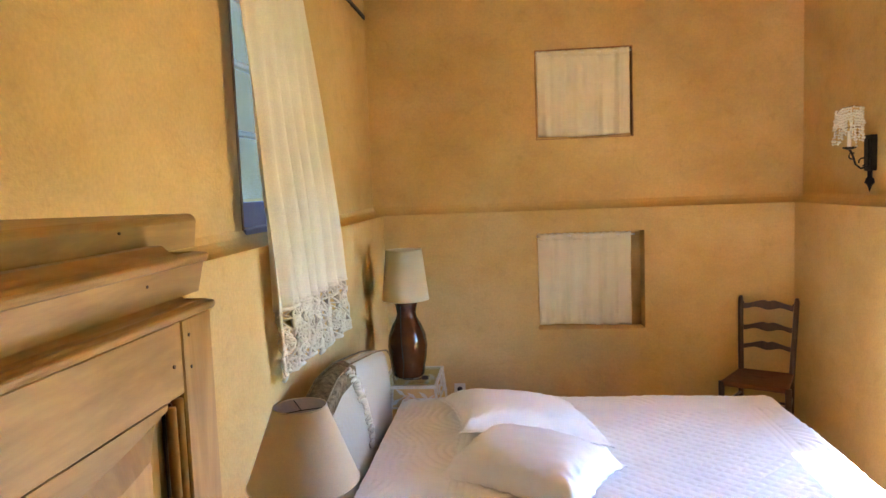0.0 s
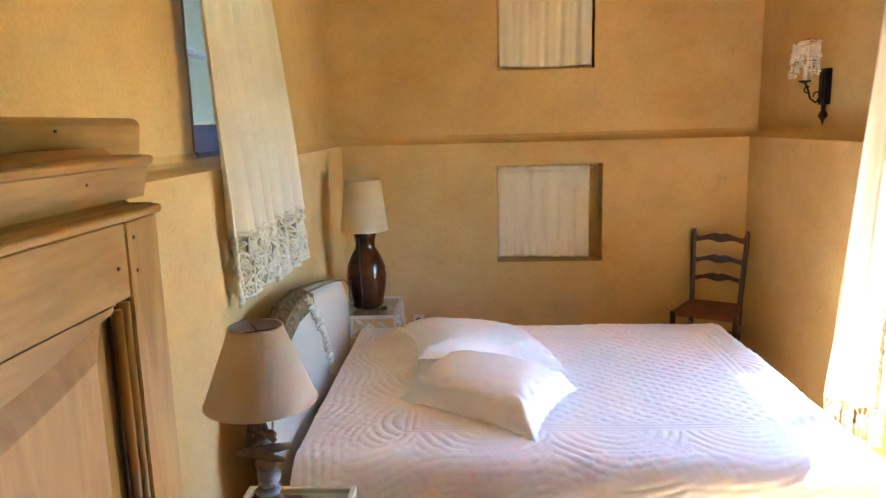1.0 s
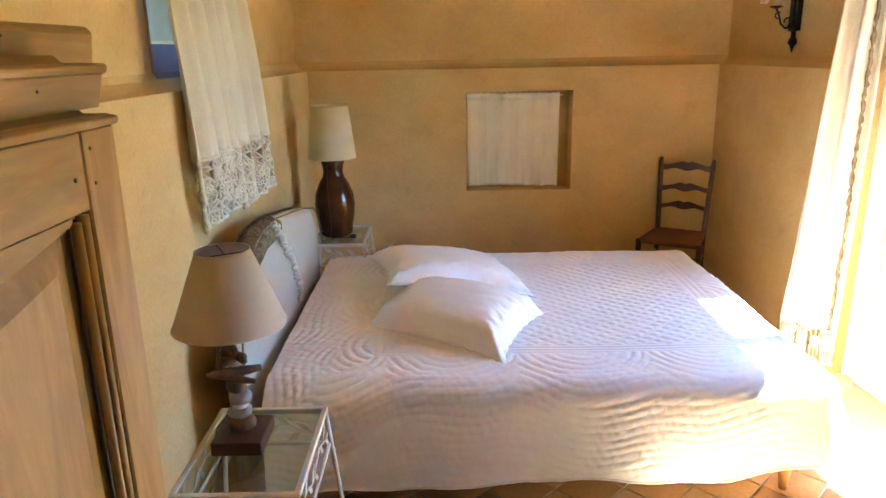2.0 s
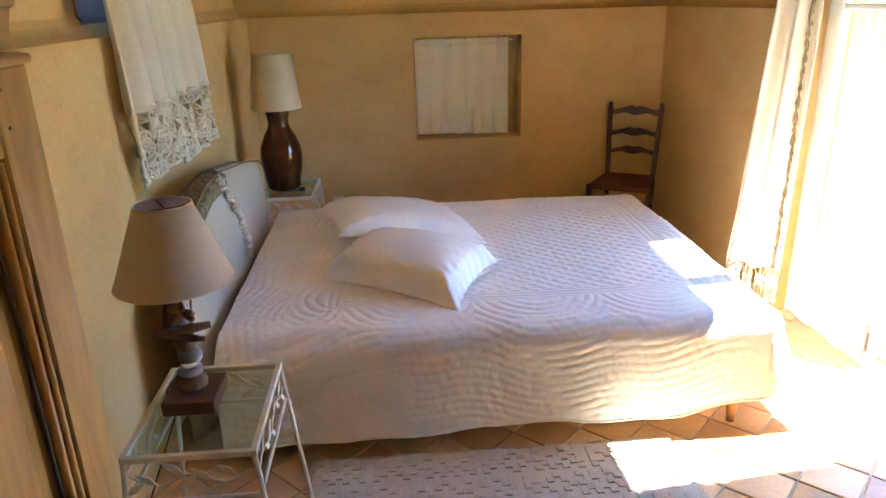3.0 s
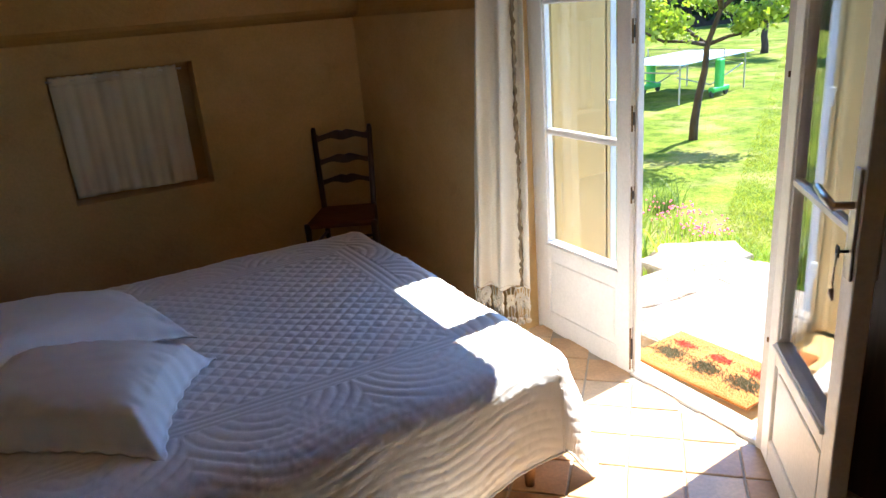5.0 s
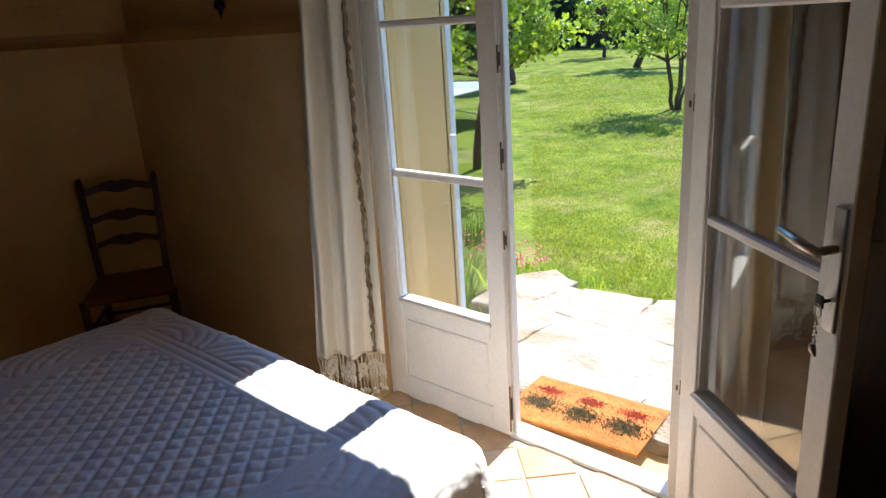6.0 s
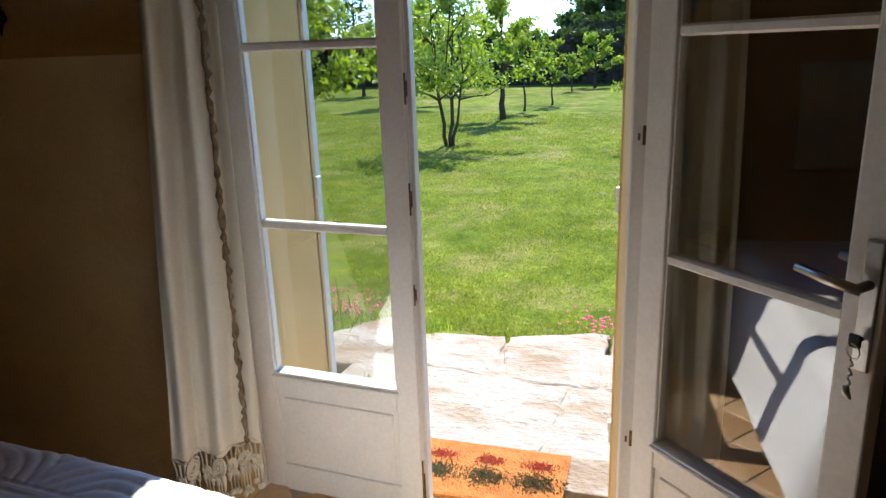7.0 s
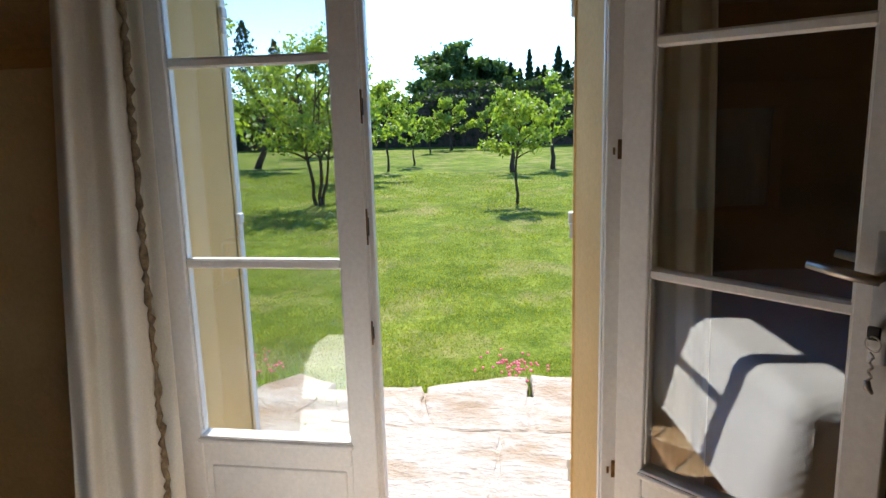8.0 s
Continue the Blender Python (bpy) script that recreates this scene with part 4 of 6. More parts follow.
pillow("white cotton pillow lying across the coverlet", pose(1.325, 3.630, BZ + 0.050, 2, -1, -37), 0.376, 0.272, 0.104, 1.0, skew=-0.20)
pillow("white cotton pillow propped on the other one", pose(1.290, 4.215, BZ + 0.070, -5, 7, 3), 0.372, 0.330, 0.094, 6.0, skew=-0.18)

# ---- bedside tables ----


def vine(bm, y0, y1, z0, z1, seed):
    """A bent stem with pairs of pressed metal leaves between two rails, in the plane x = 0."""
    rng = random.Random(seed)
    n = 9
    pts = [(0.0, y0 + (y1 - y0) * k / n, (z0 + z1) / 2 + (z1 - z0) * 0.16 * math.sin(k * 1.3 + seed)) for k in range(n + 1)]
    tube(bm, pts, 0.0032, 6)
    for k in range(1, n):
        way = 1 if k % 2 else -1
        p = Vector(pts[k])
        tip = p + Vector((0, 0.055, way * (z1 - z0) * 0.36))
        mid = (p + tip) / 2
        side = Vector((0, -(tip - p).z, (tip - p).y)).normalized() * 0.011
        ring = [p, mid - side, tip, mid + side]
        up = [bm.verts.new(q + Vector((0.0025, 0, 0))) for q in ring]
        lo = [bm.verts.new(q - Vector((0.0025, 0, 0))) for q in ring]
        bm.faces.new(up)
        bm.faces.new(lo[::-1])
        for i in range(4):
            bm.faces.new((up[i], lo[i], lo[(i + 1) % 4], up[(i + 1) % 4]))


def bedside_table(label, place, w, d, h):
    """White iron table with a glass top, rails with leaf ornament and thin splayed legs; the origin on the floor."""
    t = thing("bedside_table", label, "bedside table", place, group="bedside tables")
    x, y = w / 2, d / 2
    bar = 0.0085
    for a, b in (((-x, -y), (x, -y)), ((x, -y), (x, y)), ((x, y), (-x, y)), ((-x, y), (-x, -y))):
        n = (min(a[0], b[0]) - bar, min(a[1], b[1]) - bar, max(a[0], b[0]) + bar, max(a[1], b[1]) + bar)
        part("top_rail", boxes((n[0], n[1], h - 0.018, n[2], n[3], h), bevel=0.002), WHITE_IRON, t)
        part("lower_rail", tube(bmesh.new(), [(a[0] * 1.04, a[1] * 1.04, h - 0.135), (b[0] * 1.04, b[1] * 1.04, h - 0.135)], 0.0065, 8), WHITE_IRON, t, smooth=True)
    for sx in (-1, 1):
        for sy in (-1, 1):
            lb = bmesh.new()
            pts = [(sx * (x + 0.055 * k), sy * (y + 0.035 * k), h - 0.010 - (h - 0.012) * k) for k in (0, 0.24, 0.26, 0.28, 0.6, 0.62, 0.64, 0.97, 1.0)]
            tube(lb, pts, [0.008, 0.008, 0.011, 0.008, 0.0075, 0.010, 0.0075, 0.0075, 0.012], 8)
            part("leg", lb, WHITE_IRON, t, smooth=True)
    for side in range(4):
        vb = bmesh.new()
        long = y if side < 2 else x
        vine(vb, -long + 0.01, long - 0.01, h - 0.13, h - 0.02, side)
        m = {0: pose(x + 0.004, 0, 0), 1: pose(-x - 0.004, 0, 0), 2: pose(0, -y - 0.004, 0, 0, 0, 90), 3: pose(0, y + 0.004, 0, 0, 0, 90)}[side]
        vb.transform(m)
        part("leaf_ornament", vb, WHITE_IRON, t, "stem of pressed iron leaves")
    g = part("glass_top", boxes((-x + 0.009, -y + 0.009, h - 0.012, x - 0.009, y - 0.009, h - 0.004), bevel=0.001), TABLE_GLASS, t, "clear glass top with a green edge")
    g.visible_shadow = False
    return t


TABLE_GLASS = glass_pane("table_glass", (0.86, 0.93, 0.89))
bt = bedside_table("white wrought-iron bedside table with a glass top", pose(0.715, 2.475, 0, 0, 0, 0), 0.33, 0.455, 0.585)
copy_thing(bt, pose(0.625, 4.945, 0, 0, 0, 0))

# ---- lamps ----


def lamp_shade(bm, centre, r0, z0, r1, z1):
    lathe(bm, [(r0, z0), (r1, z1), (r1 - 0.002, z1), (r0 - 0.002, z0)], 40, centre, close=False)
    for r, z in ((r0, z0), (r1, z1)):
        tube(bm, [(centre[0] + r * math.cos(k * math.pi / 20), centre[1] + r * math.sin(k * math.pi / 20), z) for k in range(41)], 0.0022, 6)


lx, ly, lz = 0.672, 2.505, 0.585
lamp = thing("table_lamp", "driftwood and pebble table lamp with a taupe shade", "lamp", pose(0, 0, 0))
part("base", boxes((lx - 0.073, ly - 0.082, lz, lx + 0.073, ly + 0.082, lz + 0.042), bevel=0.003), BLOCK_WOOD, lamp, "red-brown square wooden block")
z = lz + 0.042
for r, h, m, lab in ((0.042, 0.046, DRIFT, "rounded driftwood piece"), (0.036, 0.030, PEBBLE, "grey pebble"), (0.024, 0.016, SHELL, "white shell ring"), (0.034, 0.036, PEBBLE, "grey pebble"), (0.030, 0.050, DRIFT, "rounded driftwood piece"), (0.026, 0.040, DRIFT, "rounded driftwood piece"), (0.030, 0.034, PEBBLE, "blue-grey pebble")):
    rb = bmesh.new()
    lathe(rb, [(r * 0.45, z), (r * 0.9, z + h * 0.2), (r, z + h * 0.5), (r * 0.88, z + h * 0.8), (r * 0.4, z + h)], 16, (lx + 0.004 * math.sin(z * 90), ly))
    for v in rb.verts:
        v.co += Vector((1, 1, 0)) * 0.004 * noise.noise(v.co * 40)
    part("stem_piece", rb, m, lamp, lab, True)
    z += h - 0.002
for k, (ang, zz, ln, r) in enumerate(((20, 0.822, 0.075, 0.013), (-35, 0.875, 0.055, 0.012), (75, 0.86, 0.05, 0.012), (-10, 0.800, 0.06, 0.011), (140, 0.880, 0.06, 0.012), (-60, 0.905, 0.045, 0.011))):
    a = radians(ang)
    d = Vector((math.cos(a), math.sin(a), 0.18 * math.sin(k * 2.0)))
    c = Vector((lx, ly - 0.022, zz))
    sb = bmesh.new()
    tube(sb, [c - d * ln, c - d * ln * 0.4 + Vector((0, 0, 0.004)), c + d * ln * 0.5, c + d * ln], [r * 0.7, r, r * 1.05, r * 0.75], 8)
    for v in sb.verts:
        v.co += v.co.normalized() * 0.003 * noise.noise(v.co * 60)
    part("driftwood_stick", sb, DRIFT, lamp, "short brown driftwood stick", True)
for k, (dx, dy) in enumerate(((-0.035, -0.02), (-0.048, 0.0))):
    part("hanging_cord", tube(bmesh.new(), [(lx + dx * 0.4, ly + dy, 0.93), (lx + dx, ly + dy, 0.88), (lx + dx * 1.1, ly + dy, 0.82)], [0.003, 0.003, 0.010], 7), DRIFT, lamp, smooth=True)
part("rod", tube(bmesh.new(), [(lx, ly, z - 0.01), (lx, ly, 1.10)], 0.006, 8), IRON, lamp, smooth=True)
sb = bmesh.new()
lamp_shade(sb, (lx - 0.004, ly), 0.157, 0.962, 0.074, 1.178)
sh = part("shade", sb, SHADE_DARK, lamp, "taupe conical fabric shade", True)
sb = bmesh.new()
lathe(sb, [(0.1545, 0.964), (0.072, 1.177)], 40, (lx - 0.004, ly), close=False)
part("lining", sb, SHADE_LINING, sh, smooth=True)
sb = bmesh.new()
for k in range(3):
    tube(sb, [(lx, ly, 1.165), (lx - 0.004 + 0.073 * math.cos(k * 2.1), ly + 0.073 * math.sin(k * 2.1), 1.174)], 0.0015, 5)
part("spider", sb, IRON, sh)
cb = bmesh.new()
tube(cb, [(lx - 0.08, ly - 0.02, lz + 0.008), (lx - 0.10, ly + 0.06, lz + 0.006), (lx - 0.09, ly + 0.20, lz + 0.006), (lx - 0.12, ly + 0.26, lz - 0.10), (LEFT + 0.03, ly + 0.28, 0.02)], 0.003, 6)
part("flex", cb, BLACK, lamp, "thin black cable", True)

gx, gy, gz = 0.598, 4.955, 0.585
lamp2 = thing("table_lamp", "brown glazed gourd-shaped table lamp with a cream shade", "lamp", pose(0, 0, 0))
part("body", lathe(bmesh.new(), [(0.085, gz), (0.100, gz + 0.012), (0.104, gz + 0.05), (0.120, gz + 0.13), (0.126, gz + 0.20), (0.118, gz + 0.265), (0.092, gz + 0.33), (0.066, gz + 0.375), (0.060, gz + 0.405), (0.066, gz + 0.44), (0.074, gz + 0.475), (0.070, gz + 0.485), (0.02, gz + 0.487)], 40, (gx, gy)), GLAZE, lamp2, "brown glazed ceramic body", True)
part("neck", tube(bmesh.new(), [(gx, gy, gz + 0.48), (gx, gy, gz + 0.72)], 0.008, 8), BRASS, lamp2, smooth=True)
sb = bmesh.new()
lamp_shade(sb, (gx, gy), 0.148, 1.075, 0.113, 1.388)
part("shade", sb, SHADE_PALE, lamp2, "cream drum shade", True)
part("flex", tube(bmesh.new(), [(gx - 0.02, gy - 0.10, gz + 0.46), (gx - 0.02, gy - 0.128, gz + 0.25), (gx - 0.01, gy - 0.125, gz + 0.10), (gx - 0.02, gy - 0.118, gz + 0.004), (gx + 0.09, gy - 0.10, gz + 0.004)], 0.003, 6), BLACK, lamp2, smooth=True)
part("switch", boxes((gx + 0.095, gy - 0.115, gz, gx + 0.135, gy - 0.085, gz + 0.022), bevel=0.006, seg=2), BLACK, lamp2, "black cable switch")

# ---- ladder-back chair ----
chair = thing("dining_chair", "dark ladder-back chair with a red-brown rush seat by the wall", "chair", pose(2.905, 5.400, 0, 0, 0, -30))
W2, D2, SH = 0.172, 0.19, 0.405
for sx in (-1, 1):
    part("back_post", tube(bmesh.new(), [(sx * (W2 - 0.01), D2, 0), (sx * (W2 - 0.01), D2, SH), (sx * W2, D2 + 0.03, 0.66), (sx * (W2 + 0.008), D2 + 0.07, 0.90), (sx * (W2 + 0.008), D2 + 0.072, 0.925)], [0.014, 0.019, 0.018, 0.017, 0.011], 10), DARK_WOOD, chair, smooth=True)
    part("front_leg", tube(bmesh.new(), [(sx * (W2 + 0.03), -D2, 0), (sx * (W2 + 0.03), -D2, 0.2), (sx * (W2 + 0.03), -D2, SH + 0.01)], [0.013, 0.018, 0.020], 10), DARK_WOOD, chair, smooth=True)
    for z in (0.13, 0.25):
        part("stretcher", tube(bmesh.new(), [(sx * (W2 + 0.03), -D2, z), (sx * (W2 - 0.01), D2, z)], 0.010, 8), DARK_WOOD, chair, smooth=True)
for z in (0.17, 0.29):
    part("stretcher", tube(bmesh.new(), [(-W2 - 0.03, -D2, z), (W2 + 0.03, -D2, z)], 0.010, 8), DARK_WOOD, chair, smooth=True)
part("stretcher", tube(bmesh.new(), [(-W2, D2, 0.2), (W2, D2, 0.2)], 0.010, 8), DARK_WOOD, chair, smooth=True)
for zc, hh in ((0.865, 0.046), (0.715, 0.042), (0.585, 0.040)):
    yb = D2 + 0.012 + (zc - SH) * 0.13
    bm = bmesh.new()

    def slat(u, v, zc=zc, hh=hh, yb=yb):
        x = (2 * u - 1) * (W2 - 0.008)
        top = hh / 2 + 0.016 * math.cos(2 * math.pi * (u - 0.5) * 1.0) * (1 if abs(u - 0.5) < 0.5 else 0) - 0.012 * math.exp(-((u - 0.5) / 0.06) ** 2)
        bot = -hh / 2 - 0.008 * math.cos(4 * math.pi * (u - 0.5))
        return x, yb + 0.012 * (1 - (2 * u - 1) ** 2), zc + bot + (top - bot) * v
    sheet(bm, 28, 3, slat, 0.012)
    part("slat", bm, DARK_WOOD, chair, "wavy back slat")
bm = bmesh.new()


def rush(u, v):
    x, y = (2 * u - 1), (2 * v - 1)
    w = W2 + 0.028 - 0.030 * (v)
    q = max(abs(x), abs(y))
    return x * w * 1.03, y * (D2 + 0.012), SH + 0.012 - 0.010 * (1 - q) + 0.0022 * math.sin(q * 60)


sheet(bm, 44, 44, rush, 0.03)
part("seat", bm, RUSH, chair, "woven red-brown rush seat", True)

# ---- rug ----
RX0, RX1, RY0, RY1 = 0.925, 2.29, 2.20, 2.955
rug = thing("rug", "beige woven rug with raised geometric motifs beside the bed", "rug", pose(0, 0, 0))
part("ground_weave", sheet(boxes((RX0 + 0.006, RY0 + 0.006, 0.001, RX1 - 0.006, RY1 - 0.008, 0.0085)), 90, 50, lambda u, v: (RX0 + (RX1 - RX0) * u + 0.006 * math.sin(v * 21), RY0 + (RY1 - RY0) * v + 0.006 * math.sin(u * 30) + 0.008 * noise.noise((u * 9, v, 0)), 0.013 + 0.003 * noise.noise((u * 40, v * 26, 0)))), RUG_M, rug, smooth=True)
mb = bmesh.new()
rng = random.Random(11)


def motif(cx, cy, kind):
    s = 0.0135
    if kind == 0:
        cells = [(a, b) for a in range(-2, 3) for b in range(-2, 3) if abs(a) + abs(b) == 2]
    elif kind == 1:
        cells = [(a, b) for a in range(-2, 3) for b in range(-2, 3) if (abs(a) == abs(b) and a) or (a == 0) != (b == 0)]
    elif kind == 2:
        cells = [(a, b) for a in (-2, -1, 1, 2) for b in range(-2, 3) if abs(a) == 1 or b in (-1, 1)]
    for a, b in cells:
        x, y = cx + a * s * 1.9, cy + b * s * 1.9
        box(mb, x - s, y - s, 0.010, x + s, y + s, 0.0170 + rng.uniform(-0.001, 0.002))


for r in range(5):
    y = RY0 + 0.075 + r * 0.150
    for c in range(10):
        motif(RX0 + 0.070 + c * 0.1360, y, (c + r) % 3)
tagged(part("woven_pattern", mb, RUG_DARK, rug, "raised beige wool motifs"), kind="stuff")
fb = bmesh.new()
for k in range(150):
    x = RX0 + (RX1 - RX0) * k / 149
    tube(fb, [(x, RY1 - 0.004, 0.012), (x + rng.uniform(-0.006, 0.006), RY1 + 0.008, 0.010), (x + rng.uniform(-0.01, 0.01), RY1 + rng.uniform(0.010, 0.020), 0.004)], 0.0028, 4)
for k in range(70):
    y = RY0 + (RY1 - RY0) * k / 69
    for x, w in ((RX0, -1), (RX1, 1)):
        tube(fb, [(x - w * 0.004, y, 0.012), (x + w * rng.uniform(0.015, 0.028), y + rng.uniform(-0.006, 0.006), 0.005)], 0.0028, 4)
part("fringe", fb, RUG_M, rug)

# ---- wall cupboard near the entrance ----
AX, AY = 0.805, 1.672                # the stile's face and its outer edge
cup = thing("wall_cupboard", "honey walnut wall cupboard with stepped cornice and panelled doors", "cupboard", pose(0, 0, 0))
WOOD_Y = wood("honey_walnut_rail", (0.285, 0.155, 0.045), (0.53, 0.335, 0.120), 0.42, along="Y", flame=0.45)
C0 = -0.35                           # where the cupboard ends near the entrance
part("carcass", boxes((LEFT + 0.002, C0 + 0.03, 0, AX - 0.026, AY - 0.012, 1.598)), WOOD, cup)


def arc(x0, z0, x1, z1, n=6, bulge=0.3):
    out = []
    for k in range(n + 1):
        f = k / n
        nx, nz = -(z1 - z0), x1 - x0
        q = 4 * f * (1 - f) * bulge
        out.append((x0 + (x1 - x0) * f + nx * q, z0 + (z1 - z0) * f + nz * q))
    return out


def moulding(y_end, profile, name):
    """A cornice layer: (x, z) outline swept along the front and returned to the wall round its end."""
    bm = bmesh.new()
    x_face = max(x for x, _ in profile)
    a = [bm.verts.new((x, C0, z)) for x, z in profile]
    b = [bm.verts.new((x, y_end - (x_face - x) * 0.25, z)) for x, z in profile]
    c = [bm.verts.new((LEFT + 0.003, y_end - (x_face - x) * 0.25, z)) for x, z in profile]
    for p, q in ((a, b), (b, c)):
        for i in range(len(profile) - 1):
            bm.faces.new((p[i], q[i], q[i + 1], p[i + 1]))
    bm.faces.new(a)
    return part(name, bm, WOOD_Y, cup, smooth=False)


moulding(1.686, [(LEFT + 0.01, 1.599), (AX + 0.001, 1.600)] + arc(AX + 0.003, 1.602, AX - 0.004, 1.613, 5, -0.4) + arc(AX - 0.010, 1.615, AX - 0.050, 1.634, 6, 0.28) + [(LEFT + 0.01, 1.636)], "lower_cornice")
moulding(1.722, [(LEFT + 0.01, 1.620), (AX - 0.036, 1.6215), (AX - 0.026, 1.668)] + arc(AX - 0.020, 1.671, AX - 0.028, 1.684, 5, -0.45) + arc(AX - 0.040, 1.685, AX - 0.085, 1.696, 5, 0.22) + [(LEFT + 0.01, 1.698)], "middle_cornice")
moulding(1.872, [(LEFT + 0.01, 1.680), (AX - 0.110, 1.6815), (AX - 0.105, 1.728)] + arc(AX - 0.105, 1.729, AX - 0.122, 1.742, 4, -0.2) + [(LEFT + 0.01, 1.743)], "top_cap")
part("corner_stile", boxes((AX - 0.026, AY - 0.092, 0, AX, AY + 0.004, 1.600), bevel=0.003), WOOD, cup)
part("top_rail", boxes((AX - 0.024, C0 + 0.03, 1.4955, AX - 0.001, AY - 0.0925, 1.599), bevel=0.002), WOOD_Y, cup)
for y, z in ((AY - 0.072, 1.575), (AY - 0.070, 1.528), (AY - 0.120, 1.540)):
    part("peg", tube(bmesh.new(), [(AX - 0.004, y, z), (AX + 0.0012, y, z)], 0.0028, 8), DARK_WOOD, cup, "dark wooden peg")
for y, x, z in ((1.55, AX - 0.030, 1.652), (1.62, AX - 0.105, 1.722), (1.30, AX - 0.105, 1.716)):
    part("worm_hole", tube(bmesh.new(), [(x - 0.004, y, z), (x + 0.002, y, z)], 0.0022, 8), DARK_WOOD, cup, "small dark hole")
# the stepped beads between the stile and the door's panel; thin dark strips paint the grooves' shade
for k, (y, r, m) in enumerate(((AY - 0.0950, 0.0030, DARK_WOOD), (AY - 0.1060, 0.0080, WOOD), (AY - 0.1165, 0.0026, DARK_WOOD), (AY - 0.1265, 0.0074, WOOD), (AY - 0.1365, 0.0026, DARK_WOOD))):
    part("bead_moulding", tube(bmesh.new(), [(AX - 0.012 if m is DARK_WOOD else AX - 0.006, y, 0.05), (AX - 0.012 if m is DARK_WOOD else AX - 0.006, y, 1.494 - 0.003 * k)], r, 8), m, cup, smooth=True)
dr = part("door", boxes((AX - 0.040, 0.86, 0.06, AX - 0.022, AY - 0.140, 1.494)), WOOD, cup, "panelled walnut door")
# the door's own top rail, whose lower edge dips in a shallow curve
rb = bmesh.new()
yA, yB = 0.86, AY - 0.140
low = [(yA + (yB - yA) * k / 24, 1.440 + 0.046 * (abs((k / 24) - 0.40) / 0.60) ** 1.7) for k in range(25)]
rim = [(yB, 1.4935), (yA, 1.4935), *low]
f_, b_ = [[rb.verts.new((x, y, z)) for y, z in rim] for x in (AX - 0.003, AX - 0.022)]
rb.faces.new(f_)
for i in range(len(rim)):
    j = (i + 1) % len(rim)
    rb.faces.new((f_[i], f_[j], b_[j], b_[i]))
part("door_rail", rb, WOOD_Y, dr)
pb = bmesh.new()
ring = [(yB - 0.004, 0.12), *[(y, z - 0.004) for y, z in reversed(low)], (yA + 0.01, 0.12)]
cx, cz = (yA + yB) / 2, 0.80
outer = [pb.verts.new((AX - 0.0215, y, z)) for y, z in ring]
inner = [pb.verts.new((AX - 0.006, cx + (y - cx) * 0.86, cz + (z - cz) * 0.93)) for y, z in ring]
for i in range(len(ring)):
    j = (i + 1) % len(ring)
    pb.faces.new((outer[i], outer[j], inner[j], inner[i]))
pb.faces.new(inner)
part("raised_panel", pb, WOOD, dr, "raised and fielded walnut panel")
part("door", boxes((AX - 0.040, C0 + 0.05, 0.06, AX - 0.022, 0.852, 1.494)), WOOD, cup, "panelled walnut door")

# ---- small wall things ----
sc = thing("wall_sconce", "black iron wall sconce with a beaded shell shade", "wall lamp", pose(0, 0, 0))
wxs, wys = RIGHT + STEP, 4.885
part("backplate", boxes((wxs - 0.034, wys - 0.042, 1.770, wxs, wys + 0.042, 1.975), (wxs - 0.044, wys - 0.026, 1.800, wxs - 0.034, wys + 0.026, 1.950), bevel=0.004), IRON, sc)
fb = bmesh.new()
lathe(fb, [(0.001, 1.648), (0.013, 1.688), (0.027, 1.702), (0.021, 1.725), (0.013, 1.735), (0.014, 1.780)], 12, (wxs - 0.020, wys))
part("finial", fb, IRON, sc, smooth=True)
ab = bmesh.new()
tube(ab, [(wxs - 0.02, wys, 1.80), (wxs - 0.07, wys, 1.785), (wxs - 0.10, wys, 1.81), (wxs - 0.115, wys, 1.86), (wxs - 0.125, wys, 1.88), (wxs - 0.135, wys, 1.90)], [0.007, 0.006, 0.006, 0.006, 0.006, 0.008], 8)
tube(ab, [(wxs - 0.06 + 0.022 * math.cos(a), wys, 1.822 + 0.022 * math.sin(a)) for a in (k * 0.5 - 1.6 for k in range(11))], 0.0045, 6)
tube(ab, [(wxs - 0.118 + 0.018 * math.cos(a), wys, 1.858 + 0.018 * math.sin(a)) for a in (k * 0.5 + 1.0 for k in range(10))], 0.0045, 6)
lathe(ab, [(0.008, 1.893), (0.034, 1.903), (0.036, 1.910), (0.010, 1.912)], 16, (wxs - 0.135, wys))
part("arm", ab, IRON, sc, "scrolled iron arm", True)
part("candle_tube", lathe(bmesh.new(), [(0.011, 1.908), (0.011, 2.0), (0.004, 2.002)], 12, (wxs - 0.135, wys)), SHELL, sc, smooth=True)
bb = bmesh.new()
rng = random.Random(8)
scx, scy = wxs - 0.135, wys
for k in range(34):
    a = 2 * math.pi * k / 34 + rng.uniform(-0.08, 0.08)
    n = rng.randint(5, 12)
    r0 = 0.060 + rng.uniform(-0.006, 0.010)
    for j in range(n):
        r1 = r0 + 0.0016 * j + rng.uniform(-0.004, 0.004)
        q = Vector((scx + r1 * math.cos(a), scy + r1 * math.sin(a), 2.112 - j * 0.0165 - 0.018 * math.sin(a) + rng.uniform(-0.004, 0.004)))
        s = rng.uniform(0.006, 0.0115)
        lathe(bb, [(0.002, q.z - s * rng.uniform(0.6, 1.1)), (s, q.z), (0.002, q.z + s * 0.8)], 6, (q.x, q.y))
shd = part("beaded_shade", bb, SHELL, sc, "ragged strings of white shell beads")
